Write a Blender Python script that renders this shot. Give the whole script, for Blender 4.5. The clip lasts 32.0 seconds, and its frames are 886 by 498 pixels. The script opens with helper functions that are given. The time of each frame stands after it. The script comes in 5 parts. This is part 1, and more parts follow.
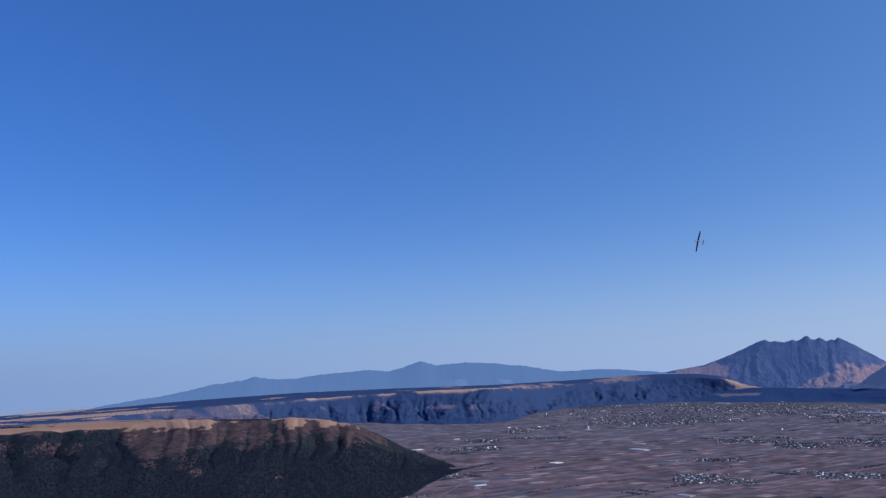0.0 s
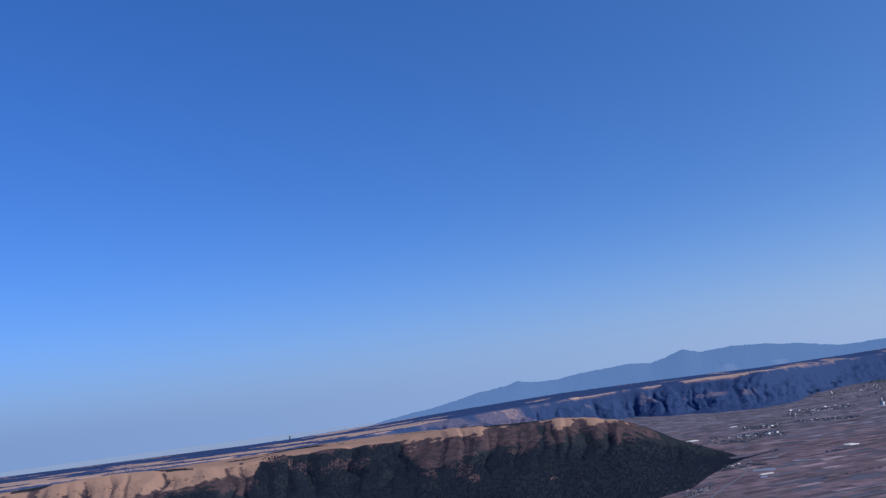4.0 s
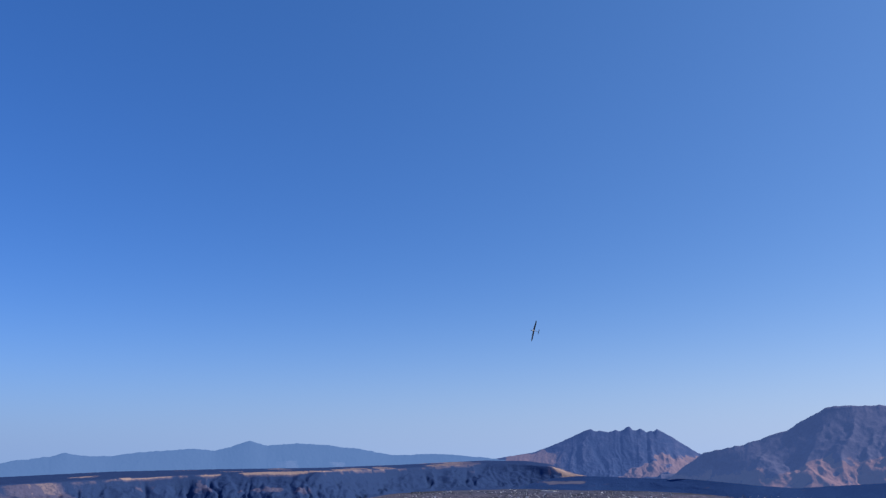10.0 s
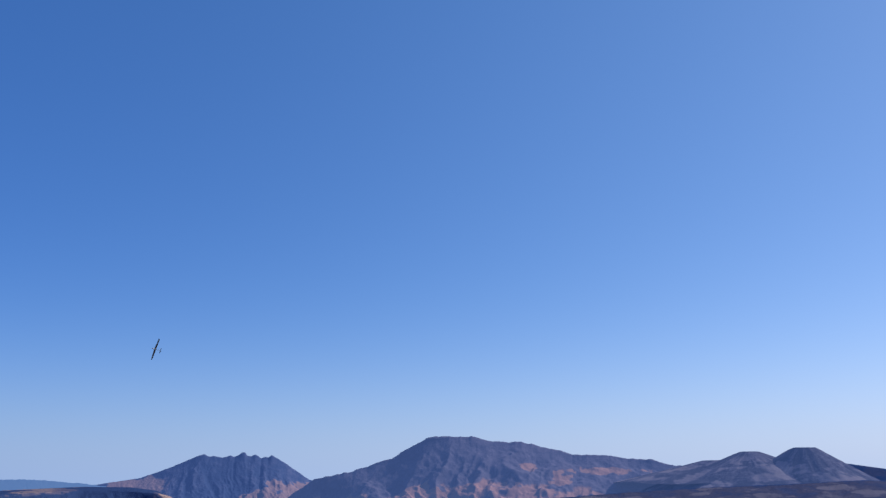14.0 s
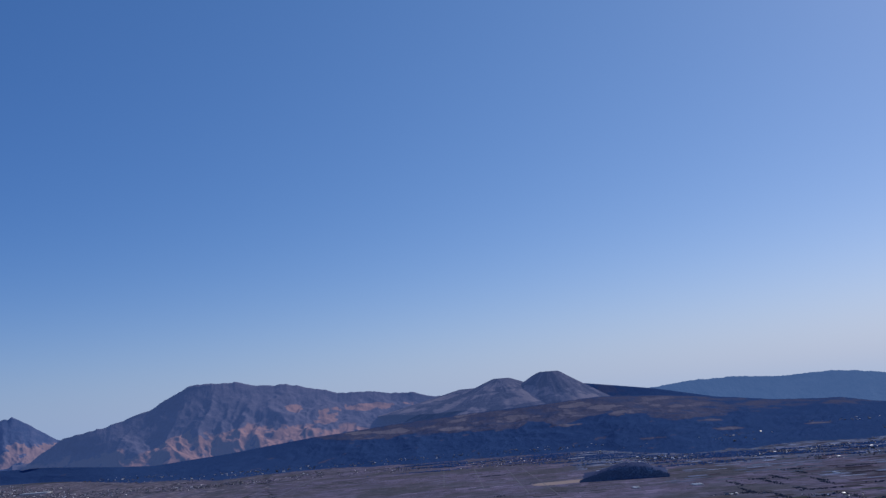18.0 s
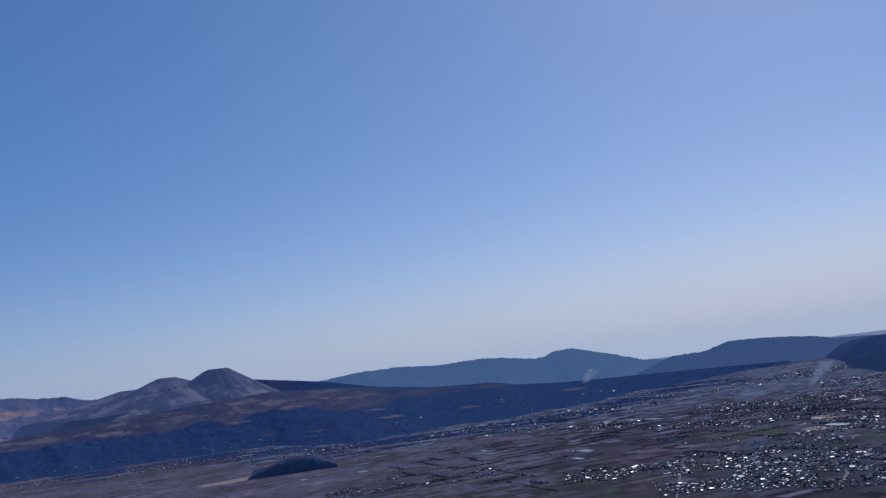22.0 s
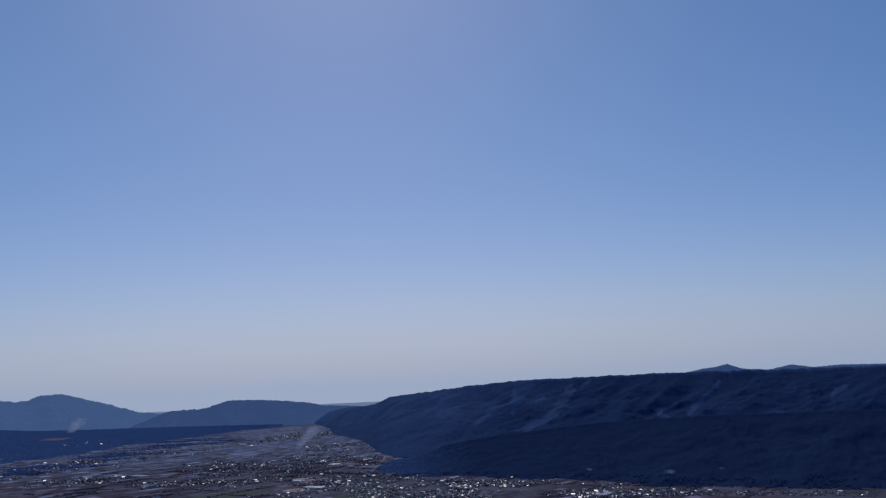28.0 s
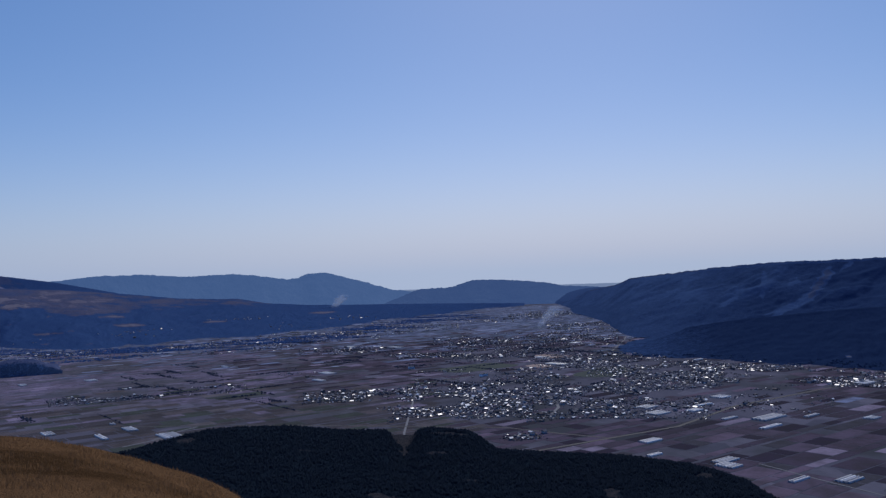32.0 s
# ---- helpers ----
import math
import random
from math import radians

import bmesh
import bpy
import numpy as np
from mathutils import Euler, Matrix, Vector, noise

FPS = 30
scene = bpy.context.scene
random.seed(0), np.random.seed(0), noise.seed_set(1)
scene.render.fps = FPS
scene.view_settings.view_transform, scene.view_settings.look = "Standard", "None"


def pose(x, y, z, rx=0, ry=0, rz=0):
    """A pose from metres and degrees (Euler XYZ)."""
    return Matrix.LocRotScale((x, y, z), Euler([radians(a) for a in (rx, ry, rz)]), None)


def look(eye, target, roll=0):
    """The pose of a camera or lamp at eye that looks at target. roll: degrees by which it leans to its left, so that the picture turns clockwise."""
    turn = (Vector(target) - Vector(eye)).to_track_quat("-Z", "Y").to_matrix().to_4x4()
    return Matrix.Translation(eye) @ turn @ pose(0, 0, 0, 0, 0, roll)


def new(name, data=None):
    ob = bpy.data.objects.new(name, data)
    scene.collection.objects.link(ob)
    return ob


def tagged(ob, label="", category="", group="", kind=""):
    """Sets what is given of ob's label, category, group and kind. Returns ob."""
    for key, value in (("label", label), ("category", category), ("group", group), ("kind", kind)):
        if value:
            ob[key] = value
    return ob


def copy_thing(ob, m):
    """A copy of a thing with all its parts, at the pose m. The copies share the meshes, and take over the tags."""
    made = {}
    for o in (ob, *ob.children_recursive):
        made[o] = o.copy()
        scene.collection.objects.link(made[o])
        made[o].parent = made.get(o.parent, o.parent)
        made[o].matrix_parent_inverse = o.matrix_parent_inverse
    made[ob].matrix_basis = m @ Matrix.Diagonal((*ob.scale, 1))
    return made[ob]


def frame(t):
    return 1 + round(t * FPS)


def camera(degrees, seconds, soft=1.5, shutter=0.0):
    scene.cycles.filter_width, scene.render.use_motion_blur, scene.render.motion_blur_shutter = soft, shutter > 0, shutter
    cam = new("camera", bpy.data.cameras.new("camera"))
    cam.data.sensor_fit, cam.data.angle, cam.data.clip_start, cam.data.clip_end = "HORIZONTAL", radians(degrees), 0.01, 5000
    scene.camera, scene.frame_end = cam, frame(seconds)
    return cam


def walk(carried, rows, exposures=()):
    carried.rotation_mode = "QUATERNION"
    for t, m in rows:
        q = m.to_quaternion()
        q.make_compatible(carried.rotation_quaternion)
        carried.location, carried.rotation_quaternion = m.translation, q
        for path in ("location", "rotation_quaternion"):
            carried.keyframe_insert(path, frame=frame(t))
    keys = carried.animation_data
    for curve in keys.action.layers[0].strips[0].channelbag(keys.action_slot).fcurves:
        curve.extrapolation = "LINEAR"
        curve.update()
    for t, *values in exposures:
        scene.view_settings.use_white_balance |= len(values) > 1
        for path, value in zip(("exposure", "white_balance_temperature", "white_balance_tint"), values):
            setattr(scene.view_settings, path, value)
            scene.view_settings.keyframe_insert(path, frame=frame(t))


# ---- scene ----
EYE = 137.0            # the eye's height over the caldera floor; the landscape stands at three tenths of its size
EXPOSURES = [(0.0, 0.26), (6.0, 0.34), (10.0, 0.36), (13.0, 0.38), (16.0, 0.1), (18.0, -0.06), (20.0, -0.13), (22.0, -0.18), (23.0, -0.28), (24.0, -0.1), (25.0, -0.02), (26.0, -0.24), (29.0, -0.4), (31.0, -0.32), (32.0, -0.14)]
cam = camera(55.73, 32.0, soft=1.35)
# seconds, tilt, lean, heading of a hand-held camera that turns on the spot
PATH = [
    (0.0, 98.72, 1.55, 0.24),
    (0.5, 97.50, 2.98, 3.47),
    (1.0, 96.64, 4.71, 7.23),
    (1.5, 96.15, 6.16, 11.04),
    (2.0, 96.15, 6.99, 14.25),
    (2.5, 97.00, 7.62, 16.87),
    (4.5, 101.15, 6.58, 17.90),
    (5.0, 102.28, 5.97, 17.43),
    (5.5, 102.95, 4.85, 16.30),
    (6.0, 103.39, 3.90, 14.63),
    (6.5, 104.01, 3.03, 13.15),
    (7.0, 104.12, 3.00, 12.19),
    (7.5, 104.56, 3.73, 11.93),
    (8.0, 104.84, 4.58, 9.82),
    (8.5, 104.45, 4.30, 5.68),
    (9.0, 104.07, 2.94, -0.02),
    (9.5, 103.82, 1.31, -5.97),
    (10.0, 104.01, 0.19, -10.94),
    (10.5, 104.27, 0.04, -15.23),
    (11.0, 104.49, 0.42, -19.47),
    (11.5, 104.98, 0.00, -23.83),
    (12.0, 105.50, -0.07, -27.73),
    (12.5, 105.80, -0.58, -30.61),
    (13.0, 105.87, -0.61, -33.36),
    (13.5, 105.88, -0.32, -34.94),
    (15.5, 104.10, 3.64, -42.15),
    (16.0, 104.03, 5.72, -45.14),
    (16.5, 103.70, 6.49, -46.84),
    (17.0, 102.70, 5.80, -49.70),
    (17.5, 101.81, 5.19, -50.45),
    (18.0, 100.97, 4.71, -51.68),
    (18.5, 101.02, 5.33, -53.49),
    (19.0, 101.63, 7.00, -55.56),
    (19.5, 102.25, 7.89, -59.26),
    (20.0, 101.64, 8.76, -62.36),
    (20.5, 100.70, 8.91, -66.24),
    (21.0, 99.49, 7.95, -69.13),
    (21.5, 98.80, 7.95, -71.28),
    (22.0, 98.31, 7.35, -73.75),
    (22.5, 97.77, 6.69, -75.80),
    (23.0, 96.19, 5.65, -79.03),
    (23.5, 94.26, 4.55, -82.46),
    (24.0, 92.98, 3.18, -86.23),
    (24.5, 93.24, 2.25, -90.79),
    (25.0, 94.55, 1.89, -95.85),
    (25.5, 96.01, 2.46, -99.81),
    (26.0, 96.98, 3.87, -103.78),
    (26.5, 97.36, 4.16, -106.00),
    (28.5, 99.42, 2.25, -106.70),
    (29.0, 98.55, 2.61, -106.57),
    (29.5, 97.46, 2.09, -105.36),
    (30.0, 96.48, 1.66, -103.51),
    (30.5, 95.44, 1.13, -101.05),
    (31.0, 94.25, 1.27, -97.26),
    (31.5, 92.90, 1.43, -93.69),
    (32.0, 91.75, 2.01, -90.52),
]
walk(cam, [(t, pose(0.25 * math.sin(0.4 * t), 0.12 * math.sin(0.3 * t), EYE, a, b, c)) for t, a, b, c in PATH], EXPOSURES)

# ---- light ----
SUN_TURN, SUN_HEIGHT = 100.0, 38.0
world = bpy.data.worlds.new("sky")
scene.world = world
world.use_nodes = True
wn = world.node_tree
wn.nodes.clear()
sky = wn.nodes.new("ShaderNodeTexSky")
sky.sky_type, sky.sun_disc = "NISHITA", False
sky.sun_elevation, sky.sun_rotation = radians(SUN_HEIGHT), radians(SUN_TURN)
sky.altitude, sky.air_density, sky.dust_density, sky.ozone_density = 900, 1.0, 0.35, 2.0
back = wn.nodes.new("ShaderNodeBackground")
back.inputs["Strength"].default_value = 0.08
wout = wn.nodes.new("ShaderNodeOutputWorld")
split, join = wn.nodes.new("ShaderNodeSeparateColor"), wn.nodes.new("ShaderNodeCombineColor")
wn.links.new(sky.outputs[0], split.inputs[0])
sunward = Vector((math.sin(radians(SUN_TURN)) * math.cos(radians(SUN_HEIGHT)), math.cos(radians(SUN_TURN)) * math.cos(radians(SUN_HEIGHT)), math.sin(radians(SUN_HEIGHT))))
upward = wn.nodes.new("ShaderNodeTexCoord").outputs["Generated"]


def sky_math(op, a, b):
    n = wn.nodes.new("ShaderNodeMath")
    n.operation = op
    for i, v in enumerate((a, b)):
        if hasattr(v, "links"):
            wn.links.new(v, n.inputs[i])
        else:
            n.inputs[i].default_value = v
    return n.outputs[0]


# each channel's strength, and how it swells towards the sun and with height; thin winter haze greys the sky near the horizon
rise = wn.nodes.new("ShaderNodeSeparateXYZ")
wn.links.new(upward, rise.inputs[0])
haze = sky_math("POWER", math.e, sky_math("MULTIPLY", sky_math("POWER", sky_math("MULTIPLY", sky_math("MAXIMUM", rise.outputs["Z"], 0.0), 11.5), 1.5), -1.0))


def swell(toward, lift):
    near = wn.nodes.new("ShaderNodeVectorMath")
    near.operation = "DOT_PRODUCT"
    wn.links.new(upward, near.inputs[0])
    near.inputs[1].default_value = sunward * toward + Vector((0, 0, lift))
    return sky_math("POWER", 2.0, near.outputs["Value"])


for channel, (power, gain, glow, lift, pale, spread) in enumerate(((1.247, 0.335, 0.8, 0.73, 3.2, 0.97), (1.03, 0.667, 0.256, 0.73, 4.5, 0.68), (0.903, 1.442, -0.175, 0.53, 7.3, 0.36))):
    clear = sky_math("MULTIPLY", sky_math("MULTIPLY", sky_math("POWER", split.outputs[channel], power), gain), swell(glow, lift))
    grey = sky_math("MULTIPLY", swell(spread, 0.0), pale)
    wn.links.new(sky_math("ADD", sky_math("MULTIPLY", clear, sky_math("SUBTRACT", 1.0, haze)), sky_math("MULTIPLY", grey, haze)), join.inputs[channel])
wn.links.new(join.outputs[0], back.inputs[0])
wn.links.new(back.outputs[0], wout.inputs[0])

sun = new("sun", bpy.data.lights.new("sun", "SUN"))
sun.data.energy, sun.data.angle, sun.data.color = 3.1, radians(0.55), (1.0, 0.96, 0.915)
sun.matrix_world = look(sunward * 900, (0, 0, 0))


# ---- materials ----
class Shader:
    """A small builder for node materials."""

    def __init__(self, name, rough=0.9, metal=0.0, spec=0.2):
        self.mat = bpy.data.materials.new(name)
        self.mat.use_nodes = True
        self.t = self.mat.node_tree
        self.b = self.t.nodes["Principled BSDF"]
        self.set("Roughness", rough)
        self.set("Metallic", metal)
        self.set("Specular IOR Level", spec)

    def set(self, key, value):
        if hasattr(value, "links"):
            self.t.links.new(value, self.b.inputs[key])
        else:
            self.b.inputs[key].default_value = value

    def node(self, kind, inputs=(), **props):
        n = self.t.nodes.new(kind)
        for k, v in props.items():
            setattr_safe(n, k, v)
        for k, v in dict(inputs).items():
            if hasattr(v, "links"):
                self.t.links.new(v, n.inputs[k])
            else:
                n.inputs[k].default_value = v
        return n

    def place(self):
        return self.node("ShaderNodeNewGeometry").outputs["Position"]

    def noise(self, scale, detail=6, rough=0.6, vec=None, warp=0.0):
        return self.node("ShaderNodeTexNoise", {"Vector": vec or self.place(), "Scale": scale, "Detail": detail,
                                                "Roughness": rough, "Distortion": warp}).outputs["Fac"]

    def math(self, op, a, b=0.0, clamp=False):
        n = self.t.nodes.new("ShaderNodeMath")
        n.operation, n.use_clamp = op, clamp
        for i, v in enumerate((a, b)):
            if hasattr(v, "links"):
                self.t.links.new(v, n.inputs[i])
            else:
                n.inputs[i].default_value = v
        return n.outputs[0]

    def ramp(self, fac, stops, ease="LINEAR"):
        n = self.t.nodes.new("ShaderNodeValToRGB")
        r = n.color_ramp
        r.interpolation = ease
        while len(r.elements) < len(stops):
            r.elements.new(0.5)
        for e, (p, c) in zip(r.elements, stops):
            e.position, e.color = p, (*c, 1)
        self.t.links.new(fac, n.inputs[0])
        return n.outputs[0]

    def mix(self, fac, a, b, mode="MIX"):
        n = self.t.nodes.new("ShaderNodeMix")
        n.data_type, n.blend_type = "RGBA", mode
        for i, v in ((0, fac), (6, a), (7, b)):
            if hasattr(v, "links"):
                self.t.links.new(v, n.inputs[i])
            else:
                n.inputs[i].default_value = (*v, 1) if isinstance(v, tuple) else v
        return n.outputs[2]

    def bump(self, height, strength, distance):
        n = self.node("ShaderNodeBump", {"Height": height, "Strength": strength, "Distance": distance})
        self.set("Normal", n.outputs[0])

    def colour(self, c):
        self.set("Base Color", (*c, 1) if isinstance(c, tuple) else c)


def setattr_safe(n, k, v):
    if k == "feature":
        n.feature = v
    elif k == "distance":
        n.distance = v
    elif k == "attribute_name":
        n.attribute_name = v


def land_material(name, woods, scrub, grass, soft=0.16, grain=1.0, glow=None, relief_depth=0.5):
    """Land whose cover runs from woods (0) over scrub and bare rock (0.5) to dry grass (1)."""
    s = Shader(name, 1.0, 0, 0.0)
    cover = s.node("ShaderNodeAttribute", attribute_name="cover").outputs["Fac"]
    n1 = s.noise(0.012 * grain, 8, 0.65)
    n2 = s.noise(0.12 * grain, 6, 0.7)
    n3 = s.noise(0.5 * grain, 4, 0.7)
    k = s.math("ADD", cover, s.math("MULTIPLY", s.math("SUBTRACT", n2, 0.5), soft * 3.0))
    k = s.math("ADD", k, s.math("MULTIPLY", s.math("SUBTRACT", n3, 0.5), soft * 2.0), True)
    dark = tuple(c * 0.55 for c in woods)
    w = s.mix(n3, dark, woods)
    sc = s.mix(n2, tuple(c * 0.6 for c in scrub), tuple(c * 1.3 for c in scrub))
    g = s.mix(n1, tuple(c * 0.7 for c in grass), tuple(c * 1.25 for c in grass))
    g = s.mix(s.math("MULTIPLY", n3, 0.5), g, tuple(c * 0.6 for c in grass))
    a = s.mix(s.ramp(k, [(0.2, (0, 0, 0)), (0.42, (1, 1, 1))]), w, sc)
    b = s.mix(s.ramp(k, [(0.55, (0, 0, 0)), (0.8, (1, 1, 1))]), a, g)
    s.colour(b)
    s.bump(s.math("ADD", n3, s.math("MULTIPLY", n2, 2.0)), relief_depth, 1.6)
    # air haze before far land, added as emission
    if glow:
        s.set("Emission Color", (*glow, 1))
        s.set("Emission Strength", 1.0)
    return s.mat


# blue cast of these land tones stands in for air haze over distance
M_spur = land_material("spur_land", (0.026, 0.033, 0.044), (0.075, 0.052, 0.06), (0.335, 0.208, 0.16), relief_depth=0.2)
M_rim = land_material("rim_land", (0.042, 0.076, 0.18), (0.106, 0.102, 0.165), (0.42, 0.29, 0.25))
# wall and foothill tones also hold the shade of their slopes
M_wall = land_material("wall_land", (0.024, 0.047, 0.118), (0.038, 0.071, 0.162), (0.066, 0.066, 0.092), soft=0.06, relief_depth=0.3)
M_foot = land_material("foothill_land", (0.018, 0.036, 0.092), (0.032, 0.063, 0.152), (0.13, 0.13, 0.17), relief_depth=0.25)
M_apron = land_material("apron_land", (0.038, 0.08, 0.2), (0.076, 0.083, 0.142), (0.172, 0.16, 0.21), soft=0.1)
# far mountains, a backdrop of distance: emission and blue tint paint on air haze
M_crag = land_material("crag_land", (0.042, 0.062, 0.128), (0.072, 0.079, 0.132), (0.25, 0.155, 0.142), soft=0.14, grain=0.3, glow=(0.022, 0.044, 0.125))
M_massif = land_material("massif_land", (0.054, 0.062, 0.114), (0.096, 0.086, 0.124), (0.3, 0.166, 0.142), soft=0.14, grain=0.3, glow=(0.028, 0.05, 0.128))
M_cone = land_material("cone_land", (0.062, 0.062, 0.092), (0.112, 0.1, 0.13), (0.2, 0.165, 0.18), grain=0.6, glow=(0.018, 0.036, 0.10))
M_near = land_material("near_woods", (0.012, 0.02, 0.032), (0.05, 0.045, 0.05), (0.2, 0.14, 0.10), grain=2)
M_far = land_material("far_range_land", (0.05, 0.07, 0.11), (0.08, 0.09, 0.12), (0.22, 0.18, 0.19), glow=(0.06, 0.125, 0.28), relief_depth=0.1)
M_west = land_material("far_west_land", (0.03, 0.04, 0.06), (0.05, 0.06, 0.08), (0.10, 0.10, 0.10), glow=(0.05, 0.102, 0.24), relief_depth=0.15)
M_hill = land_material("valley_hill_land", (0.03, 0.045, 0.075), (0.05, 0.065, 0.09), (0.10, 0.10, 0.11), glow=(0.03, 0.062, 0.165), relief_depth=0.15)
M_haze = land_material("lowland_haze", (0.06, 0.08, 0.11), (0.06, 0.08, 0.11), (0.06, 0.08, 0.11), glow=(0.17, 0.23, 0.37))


# ---- land ----
def hashed(ix, iy, seed):
    h = (ix.astype(np.int64) * 374761393 + iy.astype(np.int64) * 668265263 + seed * 974634521) & 0xFFFFFFFF
    h = ((h ^ (h >> 13)) * 1274126177) & 0xFFFFFFFF
    return ((h ^ (h >> 16)) & 0xFFFFFF) / float(0xFFFFFF)


def vnoise(x, y, seed=0):
    ix, iy = np.floor(x), np.floor(y)
    fx, fy = x - ix, y - iy
    fx, fy = fx * fx * (3 - 2 * fx), fy * fy * (3 - 2 * fy)
    a, b = hashed(ix, iy, seed), hashed(ix + 1, iy, seed)
    c, d = hashed(ix, iy + 1, seed), hashed(ix + 1, iy + 1, seed)
    return (a + (b - a) * fx) * (1 - fy) + (c + (d - c) * fx) * fy


def fbm(x, y, octaves=5, seed=0, gain=0.5):
    total, amp, norm = 0.0, 1.0, 0.0
    for k in range(octaves):
        total = total + amp * vnoise(x * 2 ** k, y * 2 ** k, seed + k)
        norm += amp
        amp *= gain
    return total / norm


def ridged(x, y, octaves=4, seed=0):
    total, amp, norm = 0.0, 1.0, 0.0
    for k in range(octaves):
        total = total + amp * (1 - abs(2 * vnoise(x * 2 ** k, y * 2 ** k, seed + k) - 1))
        norm += amp
        amp *= 0.5
    return total / norm


def step(a, b, x):
    t = np.clip((x - a) / (b - a), 0, 1)
    return t * t * (3 - 2 * t)


def grid_mesh(name, x, y, z, material, cover=None):
    """A sheet of quads over a grid of places."""
    n, m = x.shape
    me = bpy.data.meshes.new(name)
    co = np.stack([x, y, z], -1).reshape(-1, 3).astype(np.float32)
    i = np.arange(n * m).reshape(n, m)
    q = np.stack([i[:-1, :-1], i[:-1, 1:], i[1:, 1:], i[1:, :-1]], -1).reshape(-1, 4).astype(np.int32)
    me.vertices.add(len(co))
    me.vertices.foreach_set("co", co.ravel())
    me.loops.add(q.size)
    me.loops.foreach_set("vertex_index", q.ravel())
    me.polygons.add(len(q))
    me.polygons.foreach_set("loop_start", np.arange(0, q.size, 4, dtype=np.int32))
    me.polygons.foreach_set("loop_total", np.full(len(q), 4, dtype=np.int32))
    me.polygons.foreach_set("use_smooth", np.ones(len(q), dtype=bool))
    me.update(calc_edges=True)
    me.validate()
    if cover is not None:
        at = me.attributes.new("cover", "FLOAT", "POINT")
        at.data.foreach_set("value", np.clip(cover, 0, 1).astype(np.float32).ravel())
    me.materials.append(material)
    return new(name, me)


LAND = {}


def relief(name, stations, spacing, material, cover, wave=120.0, depth=0.25, rough=0.0, seed=1, ease=0.5, jag=0.0, wander=0.0, fine=4, ravines=None, slant=0.0):
    """A body of land from the lines that run along it, near to far: (knots, rows, bow) each, knots of
    (bearing, distance, angle above the eye's level); no distance: the line lies on the plain.
    bow bends the slope up to the line, gullies run down it."""
    lo = max(min(k[0] for k in st[0]) for st in stations)
    hi = min(max(k[0] for k in st[0]) for st in stations)
    th = np.arange(lo, hi, spacing) if hi - lo < 359 else np.linspace(lo, hi, int(360 / spacing) + 1)
    lines = []
    for knots, rows, bow in stations:
        knots = sorted(knots)
        b = [k[0] for k in knots]
        r = [k[1] if k[1] else EYE / math.tan(radians(-k[2])) for k in knots]
        z = [EYE + d * math.tan(radians(k[2])) for k, d in zip(knots, r)]
        r, z = np.interp(th, b, r), np.interp(th, b, z)
        w = int(ease / spacing)
        if w > 1:
            ker = np.hanning(w + 2)[1:-1]
            ker /= ker.sum()
            pad = len(ker)
            r = np.convolve(np.pad(r, pad, "edge"), ker, "same")[pad:-pad]
            z = np.convolve(np.pad(z, pad, "edge"), ker, "same")[pad:-pad]
        w = max(3, int(2.2 / spacing))
        ker = np.hanning(w + 2)[1:-1]
        ker /= ker.sum()
        mild = np.convolve(np.pad(z, w, "edge"), ker, "same")[w:-w]
        if wander and not lines:
            r = r * (1 + wander * (fbm(th * 0.3, 0 * th, 2, seed + 78) - 0.5))
        if jag and len(lines) == 1:
            z = z + jag * (ridged(th * 1.7, 0 * th, 4, seed + 77) - 0.62)
        lines.append((r, z, rows, bow, np.minimum(mild, z + 3)))
    rr, zz, uu = [], [], []
    for k in range(len(lines) - 1):
        (r0, z0, _, _, _), (r1, z1, rows, bow, mild) = lines[k], lines[k + 1]
        last = k == len(lines) - 2
        for t in np.linspace(0, 1, rows + 1)[: None if last else -1]:
            rr.append(r0 + (r1 - r0) * t)
            zz.append(z0 + (mild - z0) * t ** bow + (z1 - mild) * t ** 16)
            uu.append(np.full(len(th), k + t))
    r, z, u = np.array(rr), np.array(zz), np.array(uu)
    a = np.radians(th)[None, :]
    x, y = -np.sin(a) * r, np.cos(a) * r
    frac = u - np.floor(u)
    high = np.max(z, 0, keepdims=True) - np.min(z, 0, keepdims=True)
    s = a * np.mean(r) / wave
    bend = (fbm(x / wave / 1.2, y / wave / 1.2, 4, seed + 50) - 0.5) * 0.8
    g = 0.65 * ridged(s + slant * u + bend, u * 0.7, fine, seed) + 0.35 * ridged(x / wave * 1.7, y / wave * 1.7, fine, seed + 5)
    first = (u < 1.0)
    env = np.where(first, np.sin(np.pi * np.clip(frac, 0, 1)) ** 0.6, 0)
    z = z - depth * high * env * (1 - g)
    if ravines:      # sharp ravines: their width in degrees, depth, and the stretch of the slope that they cut
        wide, deep, low, top = ravines
        bend = (fbm(x / 90, y / 90, 3, seed + 61) - 0.5) * 1.2
        for scale, share in ((1.0, 1.0), (0.42, 0.4)):
            v = abs(2 * vnoise(th[None, :] / (wide * scale) + bend + 0 * u, u * 0.5, seed + 62) - 1)
            z = z - share * deep * (1 - np.minimum(1, v * 2.2)) * step(low, low + 0.3, u) * step(top, top - 0.14, u)
            g = g - 0.5 * share * (1 - np.minimum(1, v * 3.2))
    z = z + rough * (fbm(x / 9, y / 9, 3, seed + 9, 0.6) - 0.5) * 2
    ob = grid_mesh(name, x, y, z, material, cover(th[None, :] + 0 * u, u, x, y, z, g))
    LAND[name] = (th, r, z)
    return ob


def flat(bearings, r, el):
    return [(b, r, el) for b in bearings]


def level(x, y, z):
    """The angle above the eye's level."""
    return np.degrees(np.arctan2(z - EYE, np.hypot(x, y)))


